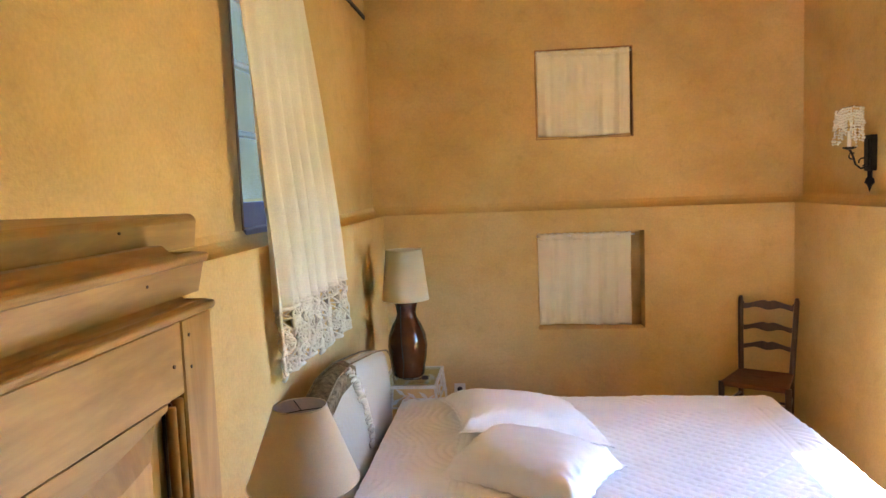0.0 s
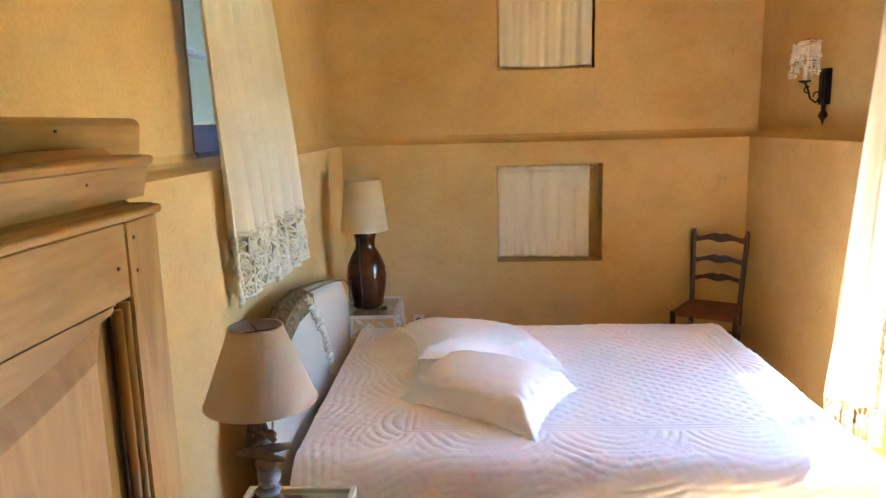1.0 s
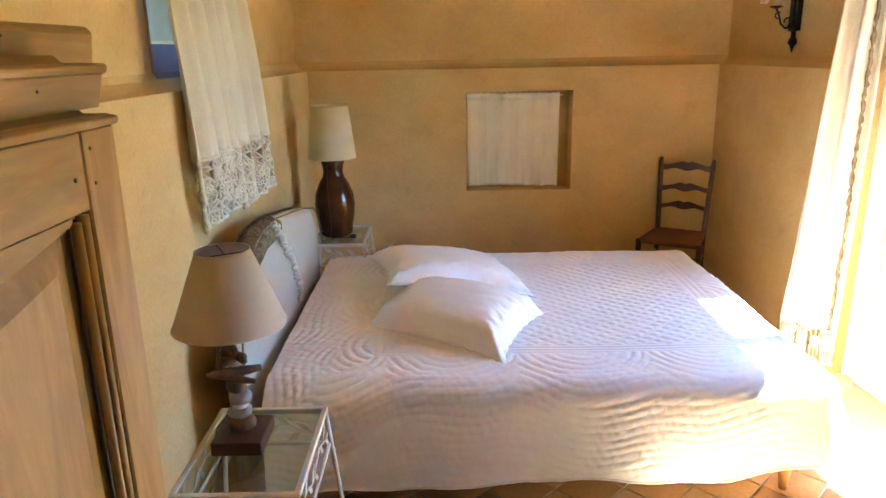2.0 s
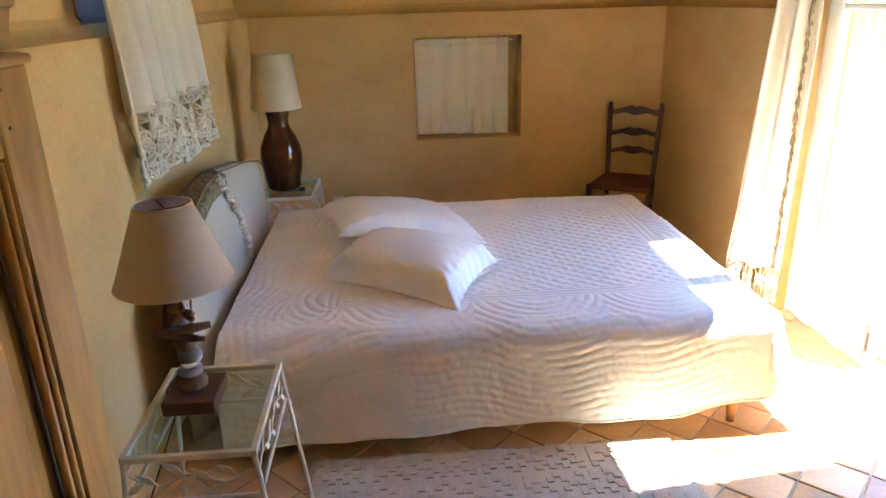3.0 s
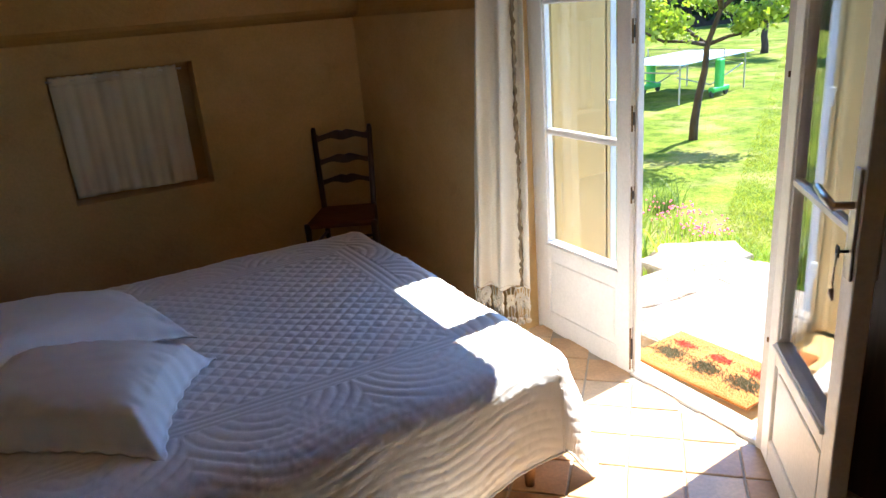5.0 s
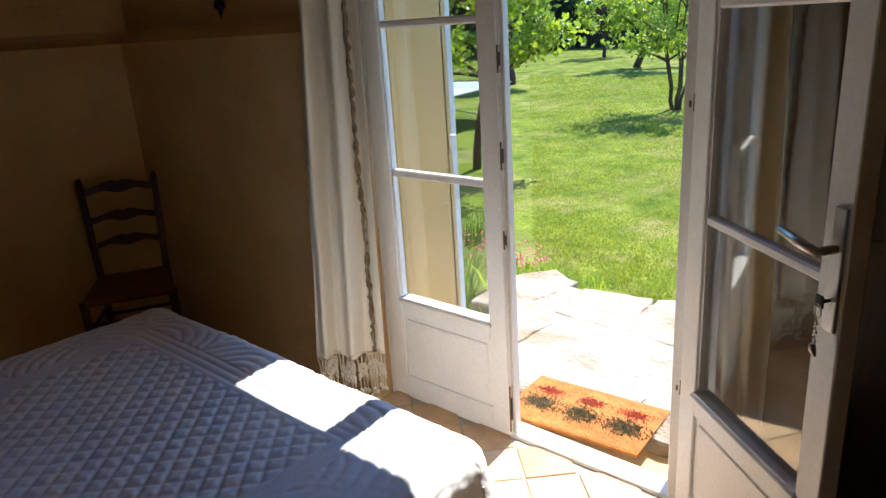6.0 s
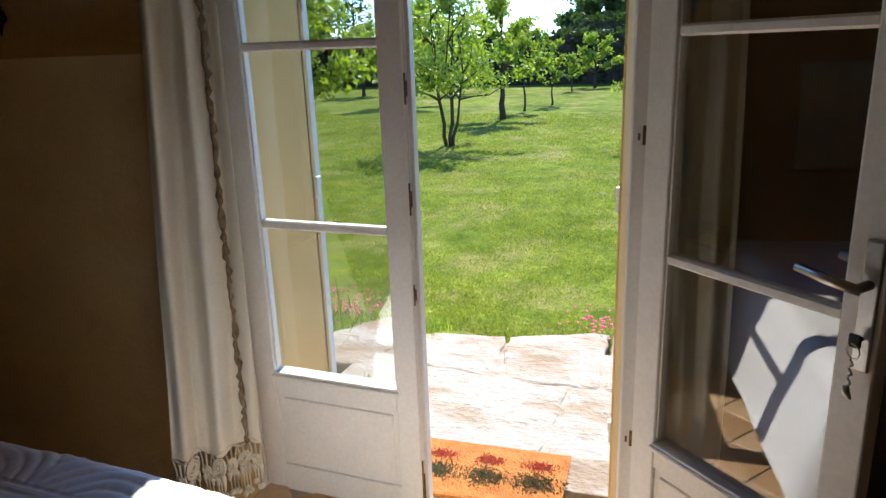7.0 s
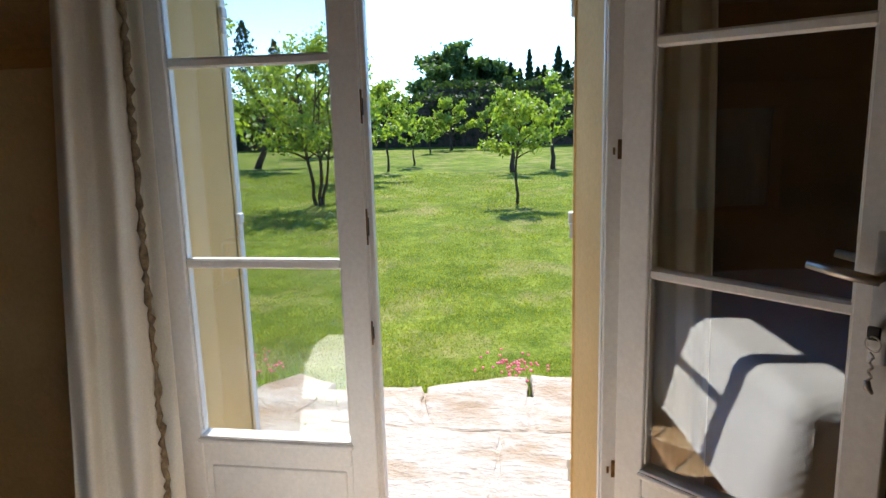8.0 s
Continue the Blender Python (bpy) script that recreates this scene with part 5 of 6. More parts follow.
for r, z in ((0.060, 2.118), (0.072, 2.00)):
    rb = bmesh.new()
    tube(rb, [(scx + r * math.cos(k * 0.314), scy + r * math.sin(k * 0.314), z - 0.018 * math.sin(k * 0.314)) for k in range(21)], 0.0025, 6)
    part("wire_ring", rb, BRASS, shd, smooth=True)

so = thing("wall_socket", "white plastic power socket low on the plaster wall", "socket", pose(0.855, BACK, 0.255))
part("plate", boxes((-0.042, -0.010, -0.042, 0.042, 0.0, 0.042), bevel=0.004, seg=2), PLASTIC, so)
sb = bmesh.new()
lathe(sb, [(0.020, 0.0), (0.020, 0.0035)], 20)
sb.transform(pose(0, -0.010, 0, 90))
part("socket_well", sb, BLACK, so)
for x, sg, n in ((LEFT - STEP + 0.012, 1, "left"), (RIGHT + STEP - 0.012, -1, "right")):
    wr = thing("wall_rail", "thin dark iron rail fixed along the plaster wall", "rail", group="iron rails")
    part("bar", boxes((x - 0.006, 3.9, 3.005, x + 0.006, BACK + STEP - 0.06, 3.035), bevel=0.002), IRON, wr)
    for y in (4.1, 5.4):
        part("bracket", boxes((min(x, x - sg * 0.012), y, 3.01, max(x, x - sg * 0.012), y + 0.03, 3.03)), IRON, wr)
tagged(part("baseboard", boxes((LEFT, BACK - 0.008, 0, RIGHT, BACK, 0.07), bevel=0.002), TILE), "low terracotta skirting tiles", "baseboard", kind="structure")

# a brown sheet for the shaded recess wall behind the open door leaf, and the end post
dl = thing("recess_panelling", "brown sheet for the shaded recess wall behind the open door, with a dark wooden end post", "panelling", kind="structure")
part("board", boxes((DOOR_X + 0.040, SOUTH + 0.004, 0.0, DOOR_X + 0.079, 2.695, DOOR_TOP - 0.01), bevel=0.004), RECESS_SHADE, dl)
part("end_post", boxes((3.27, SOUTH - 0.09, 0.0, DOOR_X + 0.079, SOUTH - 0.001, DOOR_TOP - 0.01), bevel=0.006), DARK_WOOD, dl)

# ---- the garden ----


def leaf_cloud(centres, size, rng, droop=0.3):
    """Small bent leaves, each a folded pair of triangles, at the given places with random turns."""
    n = len(centres)
    c = np.asarray(centres)
    d = rng.normal(size=(n, 3))
    d[:, 2] -= droop
    d /= np.linalg.norm(d, axis=1, keepdims=True)
    e = np.cross(d, rng.normal(size=(n, 3)))
    e /= np.linalg.norm(e, axis=1, keepdims=True)
    f = np.cross(d, e)
    s = size * rng.uniform(0.6, 1.3, (n, 1))
    v = np.stack([c - d * s * 0.5, c + e * s * 0.3 + f * s * 0.06, c + d * s * 0.5, c - e * s * 0.3 + f * s * 0.06], axis=1).reshape(-1, 3)
    k = np.arange(n)[:, None] * 4
    return v, np.concatenate([k + [0, 1, 2], k + [0, 2, 3]])


def tree(label, x, y, height, spread, clear, leaves, size, seed, stems=1, lean=(0.0, 0.0), leaf=None, trunk=0.05, group="orchard trees", ground_z=-0.2, top_heavy=0.6):
    """A fruit tree: a tapering, bent trunk (or several), forking limbs, and leaves gathered round the limbs' ends."""
    rng = np.random.default_rng(seed)
    t = thing("tree", label, "tree", pose(x, y, ground_z), group)
    ends = []
    for s in range(stems):
        a0 = 2 * math.pi * s / stems + seed
        out = 0.0 if stems == 1 else 0.30 * spread
        base = Vector((0.06 * math.cos(a0), 0.06 * math.sin(a0), -0.05)) if stems > 1 else Vector((0, 0, -0.05))
        fork = Vector((lean[0] + out * 0.6 * math.cos(a0), lean[1] + out * 0.6 * math.sin(a0), clear))
        tip = Vector((lean[0] * 1.3 + out * math.cos(a0), lean[1] * 1.3 + out * math.sin(a0), height * 0.82))
        pts = [base.lerp(fork, k / 4) + Vector((0.02 * math.sin(k * 2 + seed), 0.02 * math.cos(k * 1.7 + seed), 0)) * (1 if 0 < k < 4 else 0) * height / 2 for k in range(5)]
        pts += [fork.lerp(tip, k / 4) + Vector(rng.normal(size=3)) * 0.04 * height * 0.3 for k in range(1, 5)]
        r = trunk / math.sqrt(stems)
        part("trunk", tube(bmesh.new(), pts, [r * (1.25 - 0.13 * k) for k in range(9)], 8), BARK, t, smooth=True)
        n = 9 if stems == 1 else 5
        for k in range(n):
            f = k / n
            start = Vector(pts[4 + min(3, int(f * 4))])
            a = a0 + k * 2.4 + rng.uniform(-0.4, 0.4)
            reach = spread * rng.uniform(0.55, 1.0) * (1.0 - 0.55 * f ** 1.5)
            end = Vector((start.x + reach * math.cos(a), start.y + reach * math.sin(a), clear + (height - clear) * (0.15 + 0.75 * f) * rng.uniform(0.8, 1.15)))
            mid = start.lerp(end, 0.5) + Vector((0, 0, -0.06 * reach)) + Vector(rng.normal(size=3)) * 0.05 * reach
            part("limb", tube(bmesh.new(), [start, start.lerp(mid, 0.5) + Vector((0, 0, 0.02)), mid, mid.lerp(end, 0.5), end], [r * 0.62, r * 0.48, r * 0.38, r * 0.25, r * 0.1], 6), BARK, t, smooth=True)
            for q in (0.45, 0.7, 0.9, 1.05):
                ends.append((start.lerp(end, q), 0.26 * spread * (0.6 + 0.5 * q)))
        ends.append((tip, 0.3 * spread))
    per = max(1, leaves // len(ends))
    pts = []
    for c, r in ends:
        # twigs: leaves lie along short random shoots round each limb end
        for _ in range(6):
            d = rng.normal(size=3)
            d[2] = abs(d[2]) * 0.7 - 0.15
            d = d / np.linalg.norm(d) * r * rng.uniform(0.5, 1.35)
            f = rng.uniform(0.1, 1.0, (per // 6 + 1, 1))
            pts.append(np.array(c) + d * f + rng.normal(size=(per // 6 + 1, 3)) * r * 0.20)
    v, f = leaf_cloud(np.concatenate(pts), size, rng)
    mesh_part("crown", v, f, leaf or LEAF, t)
    return t


tree("apple tree with a leaning dark trunk and fresh leaves", 8.20, 7.35, 3.2, 1.35, 1.12, 6500, 0.085, 3, lean=(0.03, -0.13), trunk=0.045)
tree("multi-stemmed young tree with light green leaves", 13.75, 7.16, 3.35, 1.15, 0.85, 4600, 0.085, 5, stems=5, trunk=0.062)
tree("slim young fruit tree with a thin straight trunk", 13.72, 3.545, 2.15, 0.72, 0.80, 2700, 0.07, 8, trunk=0.024)
tree("fruit tree with a dark trunk and rounded crown", 18.55, 7.52, 3.3, 1.05, 0.8, 3800, 0.11, 9, trunk=0.075)
tree("fruit tree leaning to one side", 22.7, 12.3, 3.5, 1.6, 1.0, 4200, 0.13, 12, lean=(0.0, -0.45), trunk=0.10)
tree("slender young fruit tree with a thin trunk", 20.9, 7.57, 2.9, 0.62, 0.9, 1500, 0.10, 13, trunk=0.03)
tree("slender upright young fruit tree", 22.8, 7.2, 2.15, 0.45, 0.55, 1000, 0.10, 14, trunk=0.028)
tree("small young tree at the end of the row", 29.1, 7.8, 1.55, 0.40, 0.4, 600, 0.11, 21, trunk=0.03)
tree("fruit tree with a broad light crown", 31.5, 7.3, 2.5, 0.95, 0.6, 1900, 0.13, 15, trunk=0.06)
tree("small fruit tree bending to one side", 31.5, 6.05, 2.0, 0.65, 0.6, 1100, 0.13, 16, lean=(0.0, -0.3), trunk=0.05)
tree("small fruit tree with reddish young leaves", 20.1, 3.99, 2.25, 0.62, 0.7, 1300, 0.10, 17, trunk=0.06)
tree("fruit tree near the hedge with a broad crown", 21.0, 2.95, 2.6, 0.85, 0.7, 2200, 0.11, 19, trunk=0.06)
tree("fruit tree with a dense fresh green crown", 17.5, 13.4, 3.8, 1.6, 0.9, 4200, 0.13, 27, trunk=0.08)
tree("fruit tree behind the table-tennis table", 15.8, 17.0, 4.2, 1.9, 1.0, 4500, 0.15, 29, trunk=0.11, leaf=LEAF_MID)
tree("dark tree at the lawn's edge", 13.0, 17.2, 4.8, 2.2, 0.9, 5200, 0.17, 31, trunk=0.14, leaf=LEAF_DARK)
tree("dark tree at the lawn's edge", 18.5, 23.5, 6.0, 2.8, 0.9, 5200, 0.22, 33, trunk=0.16, leaf=LEAF_DARK)
tree("fruit tree far down the lawn", 28.5, 12.2, 2.9, 1.2, 0.8, 2200, 0.15, 35, trunk=0.07)
tree("fruit tree far down the lawn", 27.5, 16.0, 3.1, 1.4, 0.8, 2200, 0.15, 37, trunk=0.07)
tree("large old tree with a rounded dark crown behind the hedge", 70.0, 13.2, 7.3, 4.2, 1.8, 24000, 0.46, 41, trunk=0.4, leaf=LEAF_MID, group="distant trees")
tree("large old tree with a dark crown behind the hedge", 72.0, 8.8, 6.9, 3.0, 2.2, 8000, 0.40, 43, trunk=0.3, leaf=LEAF_MID, group="distant trees")


def conifer(x, y, h, r, seed, label="dark slender conifer behind the hedge"):
    """A pointed evergreen: a trunk and a ragged narrow cone of needle sprays."""
    rng = np.random.default_rng(seed)
    t = thing("conifer", label, "tree", pose(x, y, -0.2), "distant trees")
    part("trunk", tube(bmesh.new(), [(0, 0, -0.1), (0, 0, h * 0.9)], [0.2, 0.03], 6), BARK, t)
    f = rng.uniform(0, 1, 1500) ** 0.8
    rad = r * (1 - f) ** 0.8 * (0.55 + 0.45 * np.sin(f * 40) ** 2) * rng.uniform(0.3, 1.1, 1500) + 0.04
    a = rng.uniform(0, 2 * math.pi, 1500)
    v, fc = leaf_cloud(np.stack([rad * np.cos(a), rad * np.sin(a), 0.4 + f * (h - 0.3)], axis=1), 0.34, rng, 0.8)
    mesh_part("foliage", v, fc, LEAF_DARK, t)


for k, (x, y, h, r) in enumerate(((70, 11.3, 6.9, 0.9), (71, 10.0, 6.6, 0.8), (70, 9.0, 6.2, 0.8), (72, 7.2, 6.0, 0.9), (72, 6.3, 5.4, 0.8), (70, 5.3, 7.0, 0.6), (71, 3.9, 5.6, 0.9), (70, 2.6, 7.2, 0.9), (70, 0.8, 6.8, 1.0), (70, -1.2, 6.6, 1.0), (66, 32.0, 10.4, 2.2), (67, 29.4, 8.6, 2.0), (64, 35.5, 9.4, 2.3), (74, 12.4, 5.8, 1.1), (75, 8.1, 6.4, 1.0), (74, 4.6, 5.6, 1.1), (75, 1.7, 6.2, 1.1), (74, -0.3, 5.9, 1.1), (75, -2.4, 6.5, 1.1))):
    conifer(x, y, h, r * 1.7, 60 + k)

# the dark clipped hedge that closes the garden, and the wood behind it to the side
rng = np.random.default_rng(77)


def hedge(name, label, a, b, height, depth, n, size, material):
    a, b = np.array(a), np.array(b)
    way = b - a
    across = np.array([-way[1], way[0]]) / np.linalg.norm(way)
    f = rng.uniform(0, 1, n)
    off = rng.uniform(-0.5, 0.5, n) * depth
    bumpy = np.array([0.5 * noise.noise((q * 30, 0.0, 1.0)) + 0.35 * noise.noise((q * 110, 3.0, 1.0)) for q in f])
    z = rng.uniform(0, 1, n) ** 0.7 * (height * (1 + 0.22 * bumpy)) * (1 - 0.12 * np.abs(off / depth * 2) ** 3)
    p = a + f[:, None] * way + off[:, None] * across
    v, fc = leaf_cloud(np.stack([p[:, 0], p[:, 1], z - 0.2], axis=1), size, rng)
    core = bmesh.new()
    box(core, 0, -depth * 0.28, -0.3, float(np.linalg.norm(way)), depth * 0.28, height * 0.80)
    h = thing(name, label, "hedge", kind="stuff")
    mesh_part("foliage", v, fc, material, h)
    core.transform(Matrix.Translation((a[0], a[1], 0)) @ Matrix.Rotation(math.atan2(way[1], way[0]), 4, "Z"))
    part("inner_twigs", core, BARK, h)


hedge("hedge", "tall dark clipped hedge closing the garden", (34.2, -20.0), (34.6, 22.0), 2.45, 1.4, 16000, 0.26, LEAF_DARK)
hedge("hedge", "dark shrubs and trees along the garden's side", (34.6, 22.0), (18.0, 29.0), 5.0, 3.0, 16000, 0.36, LEAF_DARK)
hedge("hedge", "dark shrubs and trees along the garden's side", (18.5, 29.0), (6.0, 24.0), 5.6, 3.0, 14000, 0.34, LEAF_DARK)

hedge("hedge", "uneven dark treeline behind the garden", (62.0, -9.0), (62.0, 14.0), 4.1, 3.0, 9000, 0.42, LEAF_DARK)

# the near lawn's blades, in one sheet of stuff
N = 170000
f = rng.uniform(0, 1, N) ** 2.0
gx_ = 5.05 + f * 15
gy_ = 1.5 + (rng.uniform(0, 1, N) - 0.15) * (3.4 + f * 12)
keep = (gx_ > 5.34 + 0.12 * np.sin(gy_ * 5)) | (gy_ > 4.75)
gx_, gy_, f = gx_[keep], gy_[keep], f[keep]
patch = np.array([noise.noise((a * 0.9, b * 0.9, 0.0)) + 0.6 * noise.noise((a * 3.1, b * 3.1, 2.0)) for a, b in zip(gx_, gy_)])
hgt = (0.010 + 0.015 * (patch + 0.4)) * rng.uniform(0.6, 1.4, len(f)) * (1 + 0.6 * f)
wid = 0.0042 * (1 + 2.2 * f)
ang = rng.uniform(0, 2 * math.pi, len(f))
bend = rng.normal(size=(len(f), 2)) * 0.5 * hgt[:, None]
base = np.stack([gx_, gy_, np.full(len(f), -0.203)], axis=1)
side = np.stack([np.cos(ang) * wid, np.sin(ang) * wid, np.zeros(len(f))], axis=1)
tipv = base + np.stack([bend[:, 0], bend[:, 1], np.maximum(0.006, hgt)], axis=1)
vv = np.stack([base - side, base + side, tipv], axis=1).reshape(-1, 3)
lawn = mesh_part("grass", vv, np.arange(len(vv)).reshape(-1, 3), GRASS_BLADE)
tagged(lawn, "short uneven lawn grass and clover", "grass", kind="stuff")

# ---- terrace and what stands by the door ----


def slab(bm, outline, z0, z1, seed):
    """An irregular flagstone with a rough outline and a worn, uneven top."""
    n = len(outline)
    pts = []
    for k in range(n):
        a, b = Vector((*outline[k], 0)), Vector((*outline[(k + 1) % n], 0))
        m = max(2, int((b - a).length / 0.07))
        for j in range(m):
            p = a.lerp(b, j / m)
            pts.append(p + Vector((noise.noise((p.x * 9, p.y * 9, seed)), noise.noise((p.y * 9, p.x * 9, seed + 3)), 0)) * 0.034)
    c = sum(pts, Vector()) / len(pts)
    rings = []
    for scale, z in ((1.03, z0), (1.03, z1 - 0.018), (1.012, z1 - 0.005), (0.97, z1), (0.8, z1), (0.62, z1), (0.44, z1), (0.25, z1)):
        rings.append([bm.verts.new((c.x + (p.x - c.x) * scale, c.y + (p.y - c.y) * scale, z + (0.016 * noise.noise(((c.x + (p.x - c.x) * scale) * 5, (c.y + (p.y - c.y) * scale) * 3, 2.0)) + 0.007 * noise.noise(((c.x + (p.x - c.x) * scale) * 19, (c.y + (p.y - c.y) * scale) * 8, 4.0)) if z > z0 else 0))) for p in pts])
    for a, b in zip(rings, rings[1:]):
        for k in range(len(pts)):
            bm.faces.new((a[k], a[(k + 1) % len(pts)], b[(k + 1) % len(pts)], b[k]))
    bm.faces.new(rings[-1])
    return bm


ter = thing("pavement", "pale worn flagstone terrace outside the door", "pavement", kind="structure")
TZ = -0.055
part("bedding", boxes((OUTER, 1.0, -0.30, 5.04, 4.3, TZ - 0.007)), STONE, ter)
for k, o in enumerate((
        ((OUTER + 0.005, 2.45), (4.62, 2.42), (4.60, 3.12), (OUTER + 0.005, 3.10)), ((OUTER + 0.005, 3.14), (4.58, 3.16), (4.62, 3.86), (OUTER + 0.005, 3.92)),
        ((4.65, 2.40), (5.38, 2.46), (5.34, 3.02), (4.63, 2.96)), ((4.63, 3.00), (5.33, 3.06), (5.14, 3.58), (4.62, 3.48)), ((4.62, 3.52), (5.13, 3.62), (5.06, 4.02), (4.66, 3.98)),
        ((OUTER + 0.005, 3.96), (4.55, 3.92), (4.40, 4.22), (OUTER + 0.005, 4.25)), ((4.58, 4.20), (5.12, 4.12), (5.26, 4.36), (4.86, 4.62), (4.52, 4.50)),
        ((OUTER + 0.005, 1.6), (4.6, 1.6), (4.62, 2.40), (OUTER + 0.005, 2.42)), ((4.64, 1.6), (5.5, 1.6), (5.46, 2.42), (4.66, 2.36)))):
    part("flagstone", slab(bmesh.new(), o, -0.25, TZ + 0.002 * math.sin(k * 3), k * 1.7), STONE, ter)

mat = thing("doormat", "orange coir doormat with dark green and red tree motifs", "doormat", pose(3.795, 3.305, TZ - 0.004, 0, 0, 4))
part("coir", sheet(boxes((-0.182, -0.307, -0.001, 0.182, 0.307, 0.013)), 36, 56, lambda u, v: ((u - 0.5) * 0.37, (v - 0.5) * 0.62, 0.017 + 0.003 * noise.noise((u * 30, v * 48, 0)) + (-0.004 if min(u, v, 1 - u, 1 - v) < 0.02 else 0))), COIR, mat)
mrng = random.Random(6)
for k in (-1, 0, 1):
    for name, mt, off, rx, ry, n in (("green_motif", COIR_GREEN, -0.040, 0.052, 0.072, 620), ("red_motif", COIR_RED, 0.072, 0.026, 0.050, 260)):
        mb = bmesh.new()
        for _ in range(n):
            x, y = off + mrng.gauss(0, 0.55) * rx, k * 0.198 + mrng.gauss(0, 0.55) * ry
            w, a0 = mrng.uniform(0.004, 0.008), mrng.uniform(0, 6.3)
            base = [mb.verts.new((x + w * math.cos(a0 + q * 2.1), y + w * math.sin(a0 + q * 2.1), 0.012)) for q in range(3)]
            top = mb.verts.new((x + mrng.uniform(-0.004, 0.004), y + mrng.uniform(-0.004, 0.004), 0.0245))
            for q in range(3):
                mb.faces.new((base[q], base[(q + 1) % 3], top))
        tagged(part(name, mb, mt, mat), kind="stuff")

for name, y0, y1, lab in (("shutter_1", REV1 + 0.002, 4.56, "white-painted outdoor shutter folded against the wall"), ("shutter_2", 2.2, REV0 - 0.002, "white-painted outdoor shutter folded against the wall")):
    s = thing(name, lab, "shutter", kind="structure")
    part("shutter_leaf", boxes((OUTER + 0.004, y0, -0.02, OUTER + 0.042, y1, 1.99), bevel=0.003), SHUTTER_OUT, s)
    yh = y0 if name == "shutter_1" else y1
    for z in (0.22, 1.07, 1.75):
        part("hinge", boxes((OUTER - 0.014, yh - 0.016, z, OUTER + 0.02, yh + 0.016, z + 0.035), (OUTER - 0.010, yh - 0.012, z - 0.05, OUTER + 0.010, yh + 0.012, z), bevel=0.003), SHUTTER_OUT, s)


def clump(name, label, x, y, n, length, width, spread, material, seed, flowers=0, flower_h=0.2, cat="plant", z=-0.2):
    """A tuft of arching strap leaves, with flower heads on thin stalks."""
    r = np.random.default_rng(seed)
    c = thing(name, label, cat, pose(x, y, z))
    vs, fs = [], []
    for _ in range(n):
        a, ln = r.uniform(0, 2 * math.pi), length * r.uniform(0.5, 1.1)
        b = np.array([r.normal() * spread * 0.5, r.normal() * spread * 0.5, 0.0])
        d = np.array([math.cos(a), math.sin(a), 0.0])
        sd = np.array([-math.sin(a), math.cos(a), 0.0]) * width * r.uniform(0.6, 1.2)
        arch = r.uniform(0.15, 0.7)
        k = len(vs)
        for f in (0.0, 0.35, 0.7, 1.0):
            m = b + d * ln * arch * f ** 1.6 + np.array([0, 0, ln * (f - 0.35 * arch * f * f)])
            vs += [m - sd * (1 - f * 0.9), m + sd * (1 - f * 0.9)]
        fs += [(k, k + 1, k + 3, k + 2), (k + 2, k + 3, k + 5, k + 4), (k + 4, k + 5, k + 7, k + 6)]
    mesh_part("leaves", vs, fs, material, c)
    if flowers:
        fb = bmesh.new()
        for _ in range(flowers):
            p = (r.normal() * spread * 0.5, r.normal() * spread * 0.5, flower_h * r.uniform(0.75, 1.15))
            lathe(fb, [(0.002, p[2] - 0.006), (0.0095, p[2]), (0.007, p[2] + 0.006), (0.001, p[2] + 0.008)], 7, (p[0], p[1]))
        tagged(part("blossom", fb, PINK, c, "small pink flower heads"), kind="stuff")
    return c


clump("flower_clump", "tuft of pink thrift by the terrace edge", 5.47, 3.13, 160, 0.13, 0.004, 0.17, GRASS_BLADE, 1, 60, 0.16, "flowers")
clump("flower_clump", "pink flowers among leaves beside the terrace", 5.50, 5.10, 150, 0.14, 0.006, 0.26, LEAF, 2, 80, 0.15, "flowers")
clump("flower_clump", "pink flowers among leaves beside the terrace", 5.38, 4.74, 110, 0.12, 0.006, 0.20, LEAF, 12, 45, 0.12, "flowers")
clump("iris_clump", "clump of sword-shaped iris leaves by the wall", 4.70, 4.85, 90, 0.50, 0.014, 0.26, LEAF, 3)
clump("iris_clump", "clump of sword-shaped iris leaves by the wall", 4.35, 4.75, 70, 0.42, 0.014, 0.22, LEAF_MID, 4)
clump("lavender_bush", "grey-green lavender bush beside the terrace", 5.78, 5.48, 110, 0.34, 0.005, 0.16, LEAF_MID, 5)
clump("lavender_bush", "grey-green lavender bush beside the terrace", 5.35, 5.80, 110, 0.32, 0.005, 0.18, LEAF_MID, 6)
for k, (x, y) in enumerate(((4.45, 4.10), (4.62, 4.12), (4.85, 4.08), (5.08, 4.06), (5.25, 4.10), (4.40, 4.42), (5.30, 4.45), (5.0, 4.72))):
    clump("weed_tuft", "low green weeds growing between flagstones", x, y, 46, 0.09, 0.007, 0.10, LEAF, 20 + k, z=-0.12)

# ---- table-tennis table ----
tt = thing("table_tennis_table", "outdoor table-tennis table with pale top and green wheeled supports", "table", pose(11.05, 10.12, -0.2, 0, 0, 11) @ Matrix.Scale(0.84, 4))
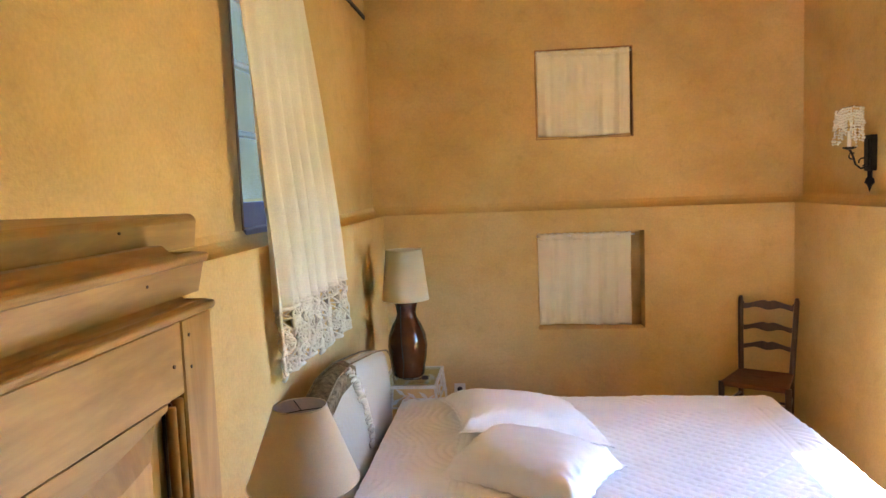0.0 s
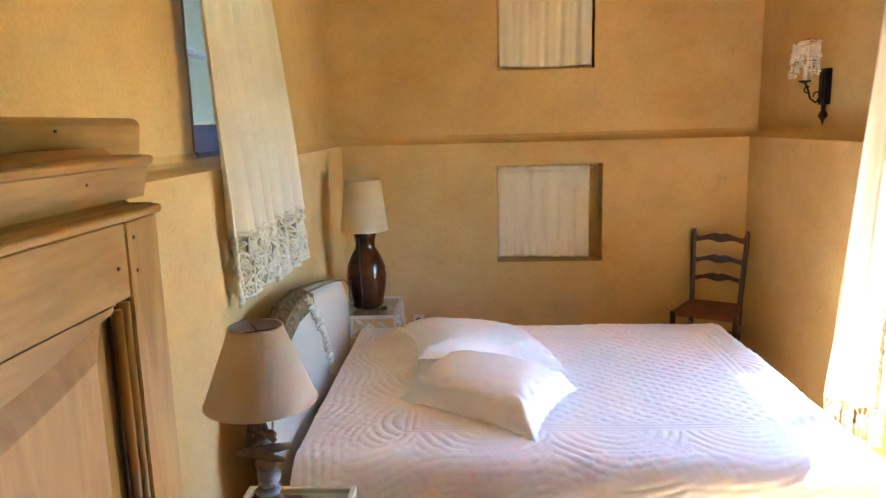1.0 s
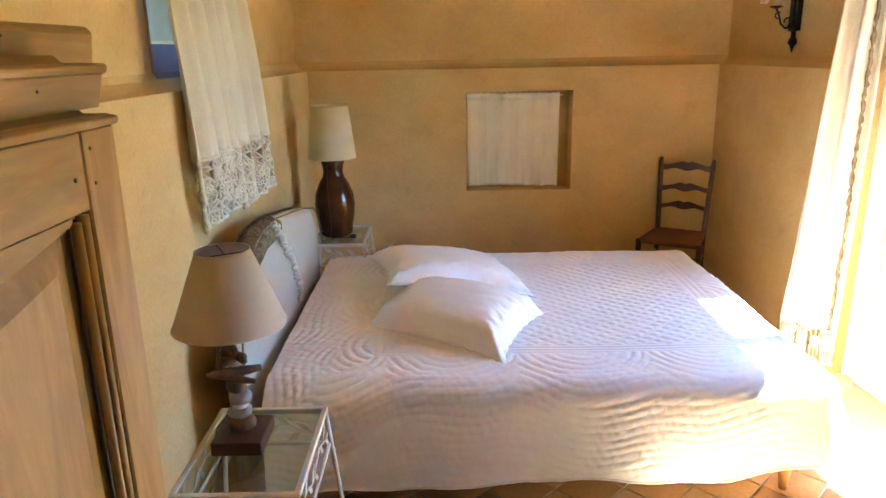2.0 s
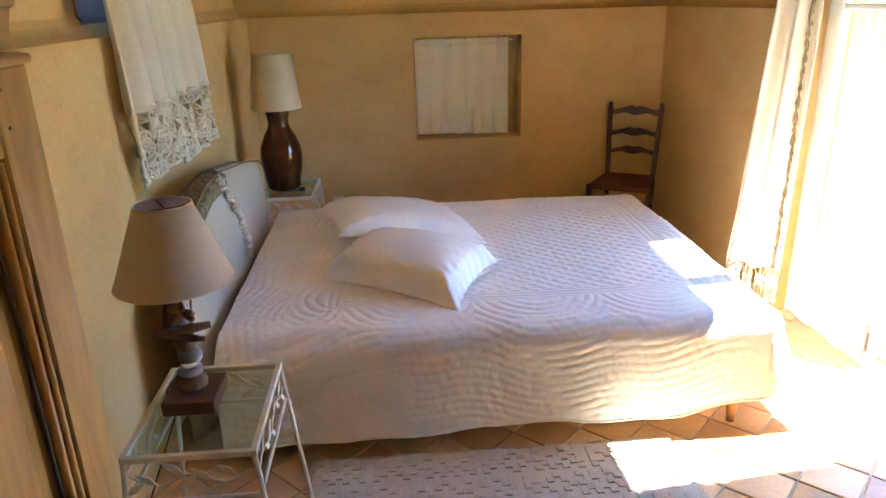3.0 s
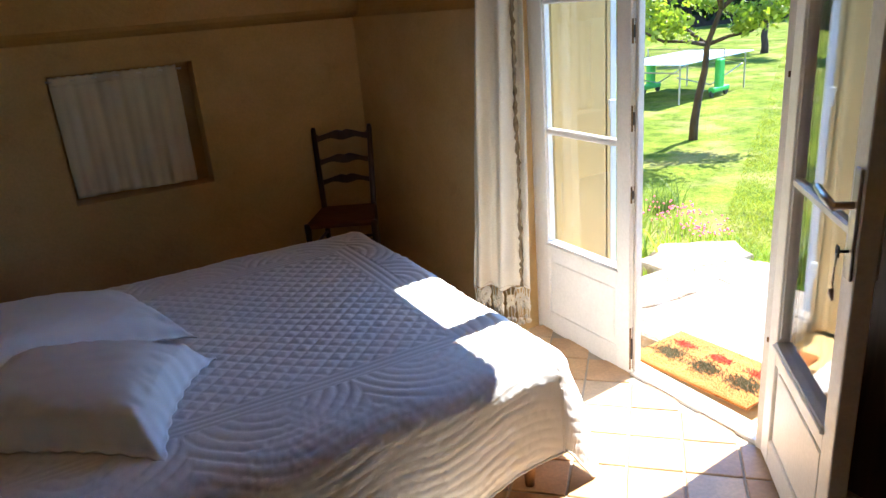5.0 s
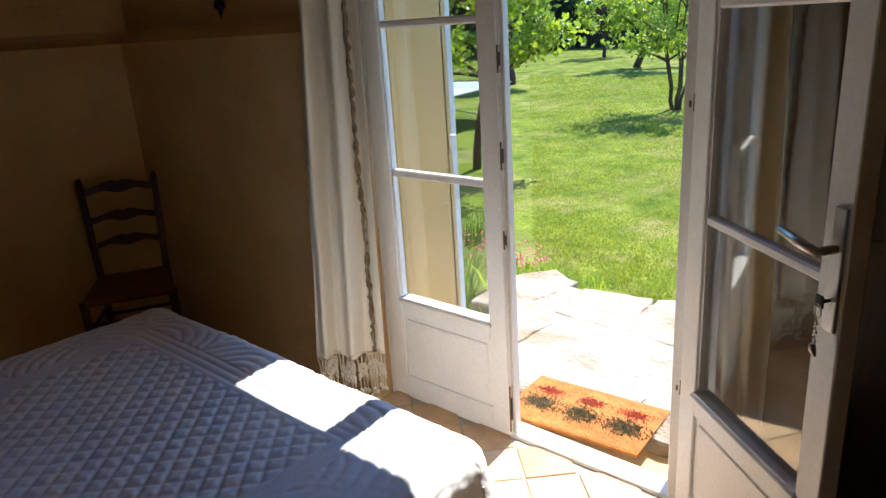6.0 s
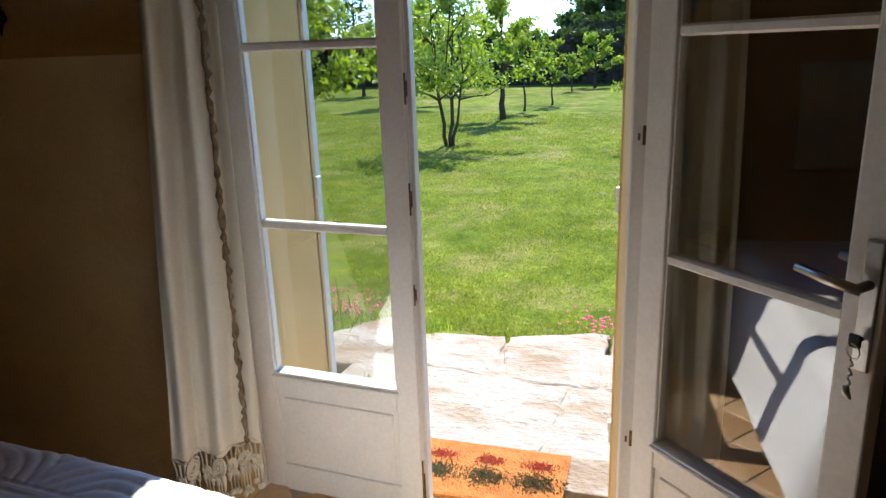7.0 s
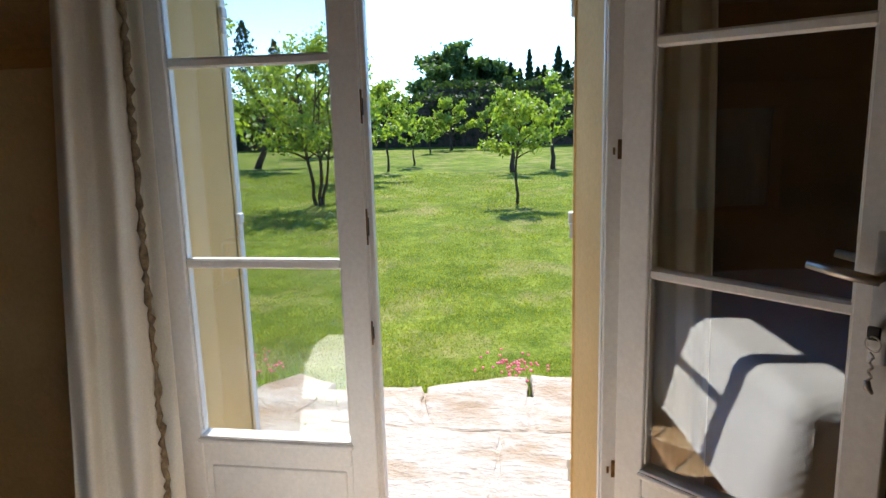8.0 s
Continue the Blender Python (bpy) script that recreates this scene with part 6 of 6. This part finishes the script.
for sx in (-1, 1):
    part("top", boxes((min(sx * 0.01, sx * 1.37), -0.76, 0.735, max(sx * 0.01, sx * 1.37), 0.76, 0.76), bevel=0.004), TABLE_TOP, tt)
    for sy in (-1, 1):
        part("leg", tube(bmesh.new(), [(sx * 1.22, sy * 0.66, 0.0), (sx * 1.22, sy * 0.66, 0.735)], 0.018, 8), GREY_STEEL, tt)
    part("cross_rail", tube(bmesh.new(), [(sx * 1.22, -0.66, 0.58), (sx * 1.22, 0.66, 0.58)], 0.014, 8), GREY_STEEL, tt)
for sy in (-1, 1):
    part("brace", tube(bmesh.new(), [(-1.22, sy * 0.6, 0.5), (0, sy * 0.6, 0.22), (1.22, sy * 0.6, 0.5)], 0.012, 8), GREY_STEEL, tt)
    sb = bmesh.new()
    box(sb, -0.10, sy * 0.78 - 0.06, 0.16, 0.10, sy * 0.78 + 0.06, 0.72, 0.03, 2)
    box(sb, -0.30, sy * 0.78 - 0.07, 0.10, 0.30, sy * 0.78 + 0.07, 0.20, 0.03, 2)
    part("support", sb, GREEN_PLASTIC, tt, "green plastic support")
    for x in (-0.26, 0.26):
        wb = bmesh.new()
        lathe(wb, [(0.03, -0.02), (0.07, -0.02), (0.075, 0.0), (0.07, 0.02), (0.03, 0.02)], 16)
        wb.transform(pose(x, sy * 0.78, 0.078, 90))
        part("wheel", wb, BLACK, tt, "black wheel")
    part("net_post", tube(bmesh.new(), [(0, sy * 0.86, 0.72), (0, sy * 0.86, 0.92)], 0.012, 8), GREY_STEEL, tt)
nb = bmesh.new()
for k in range(6):
    tube(nb, [(0, -0.86, 0.77 + k * 0.028), (0, 0.86, 0.77 + k * 0.028)], 0.002 if k < 5 else 0.008, 4)
for k in range(44):
    tube(nb, [(0, -0.86 + k * 0.04, 0.765), (0, -0.86 + k * 0.04, 0.91)], 0.0018, 4)
part("net", nb, BLACK, tt, "dark table-tennis net with a pale tape")

# ---- floor tiles ----
PITCH, A0, B0 = 0.194, 3.965, 0.389
half = PITCH / 2 - 0.004
tb = bmesh.new()
box(tb, -half, -half, -0.014, half, half, 0.0, 0.003)
tile_mesh = bpy.data.meshes.new("tile")
tb.to_mesh(tile_mesh)
tb.free()
tile_mesh.materials.append(FLOOR_TILE)
rest = bmesh.new()
rt = 1 / math.sqrt(2)
count = 0
trng = random.Random(4)
for i in range(-40, 40):
    for j in range(-40, 40):
        a, b = A0 + (i + 0.5) * PITCH, B0 + (j + 0.5) * PITCH
        x, y = (a + b) * rt, (a - b) * rt
        if not (LEFT - 0.12 < x < DOOR_X + 0.10 and FRONT - 0.1 < y < BACK + 0.1):
            continue
        near = 1.05 < x and 1.95 < y < 4.25
        if near and count < 300:
            ob = new("tile", tile_mesh)
            ob.parent = floor_ob
            ob.matrix_world = pose(x, y, trng.uniform(-0.001, 0.001), trng.uniform(-0.25, 0.25), trng.uniform(-0.25, 0.25), 45 + trng.uniform(-0.6, 0.6))
            count += 1
        else:
            c = [Vector((x, y, 0)) + Vector((p * rt - q * rt, p * rt + q * rt, 0)) * half for p, q in ((-1, -1), (1, -1), (1, 1), (-1, 1))]
            top = [rest.verts.new(p) for p in c]
            low = [rest.verts.new(p - Vector((0, 0, 0.014))) for p in c]
            rest.faces.new(top)
            for k in range(4):
                rest.faces.new((top[k], low[k], low[(k + 1) % 4], top[(k + 1) % 4]))
tagged(part("outlying_tiles", rest, TILE, floor_ob), kind="stuff")
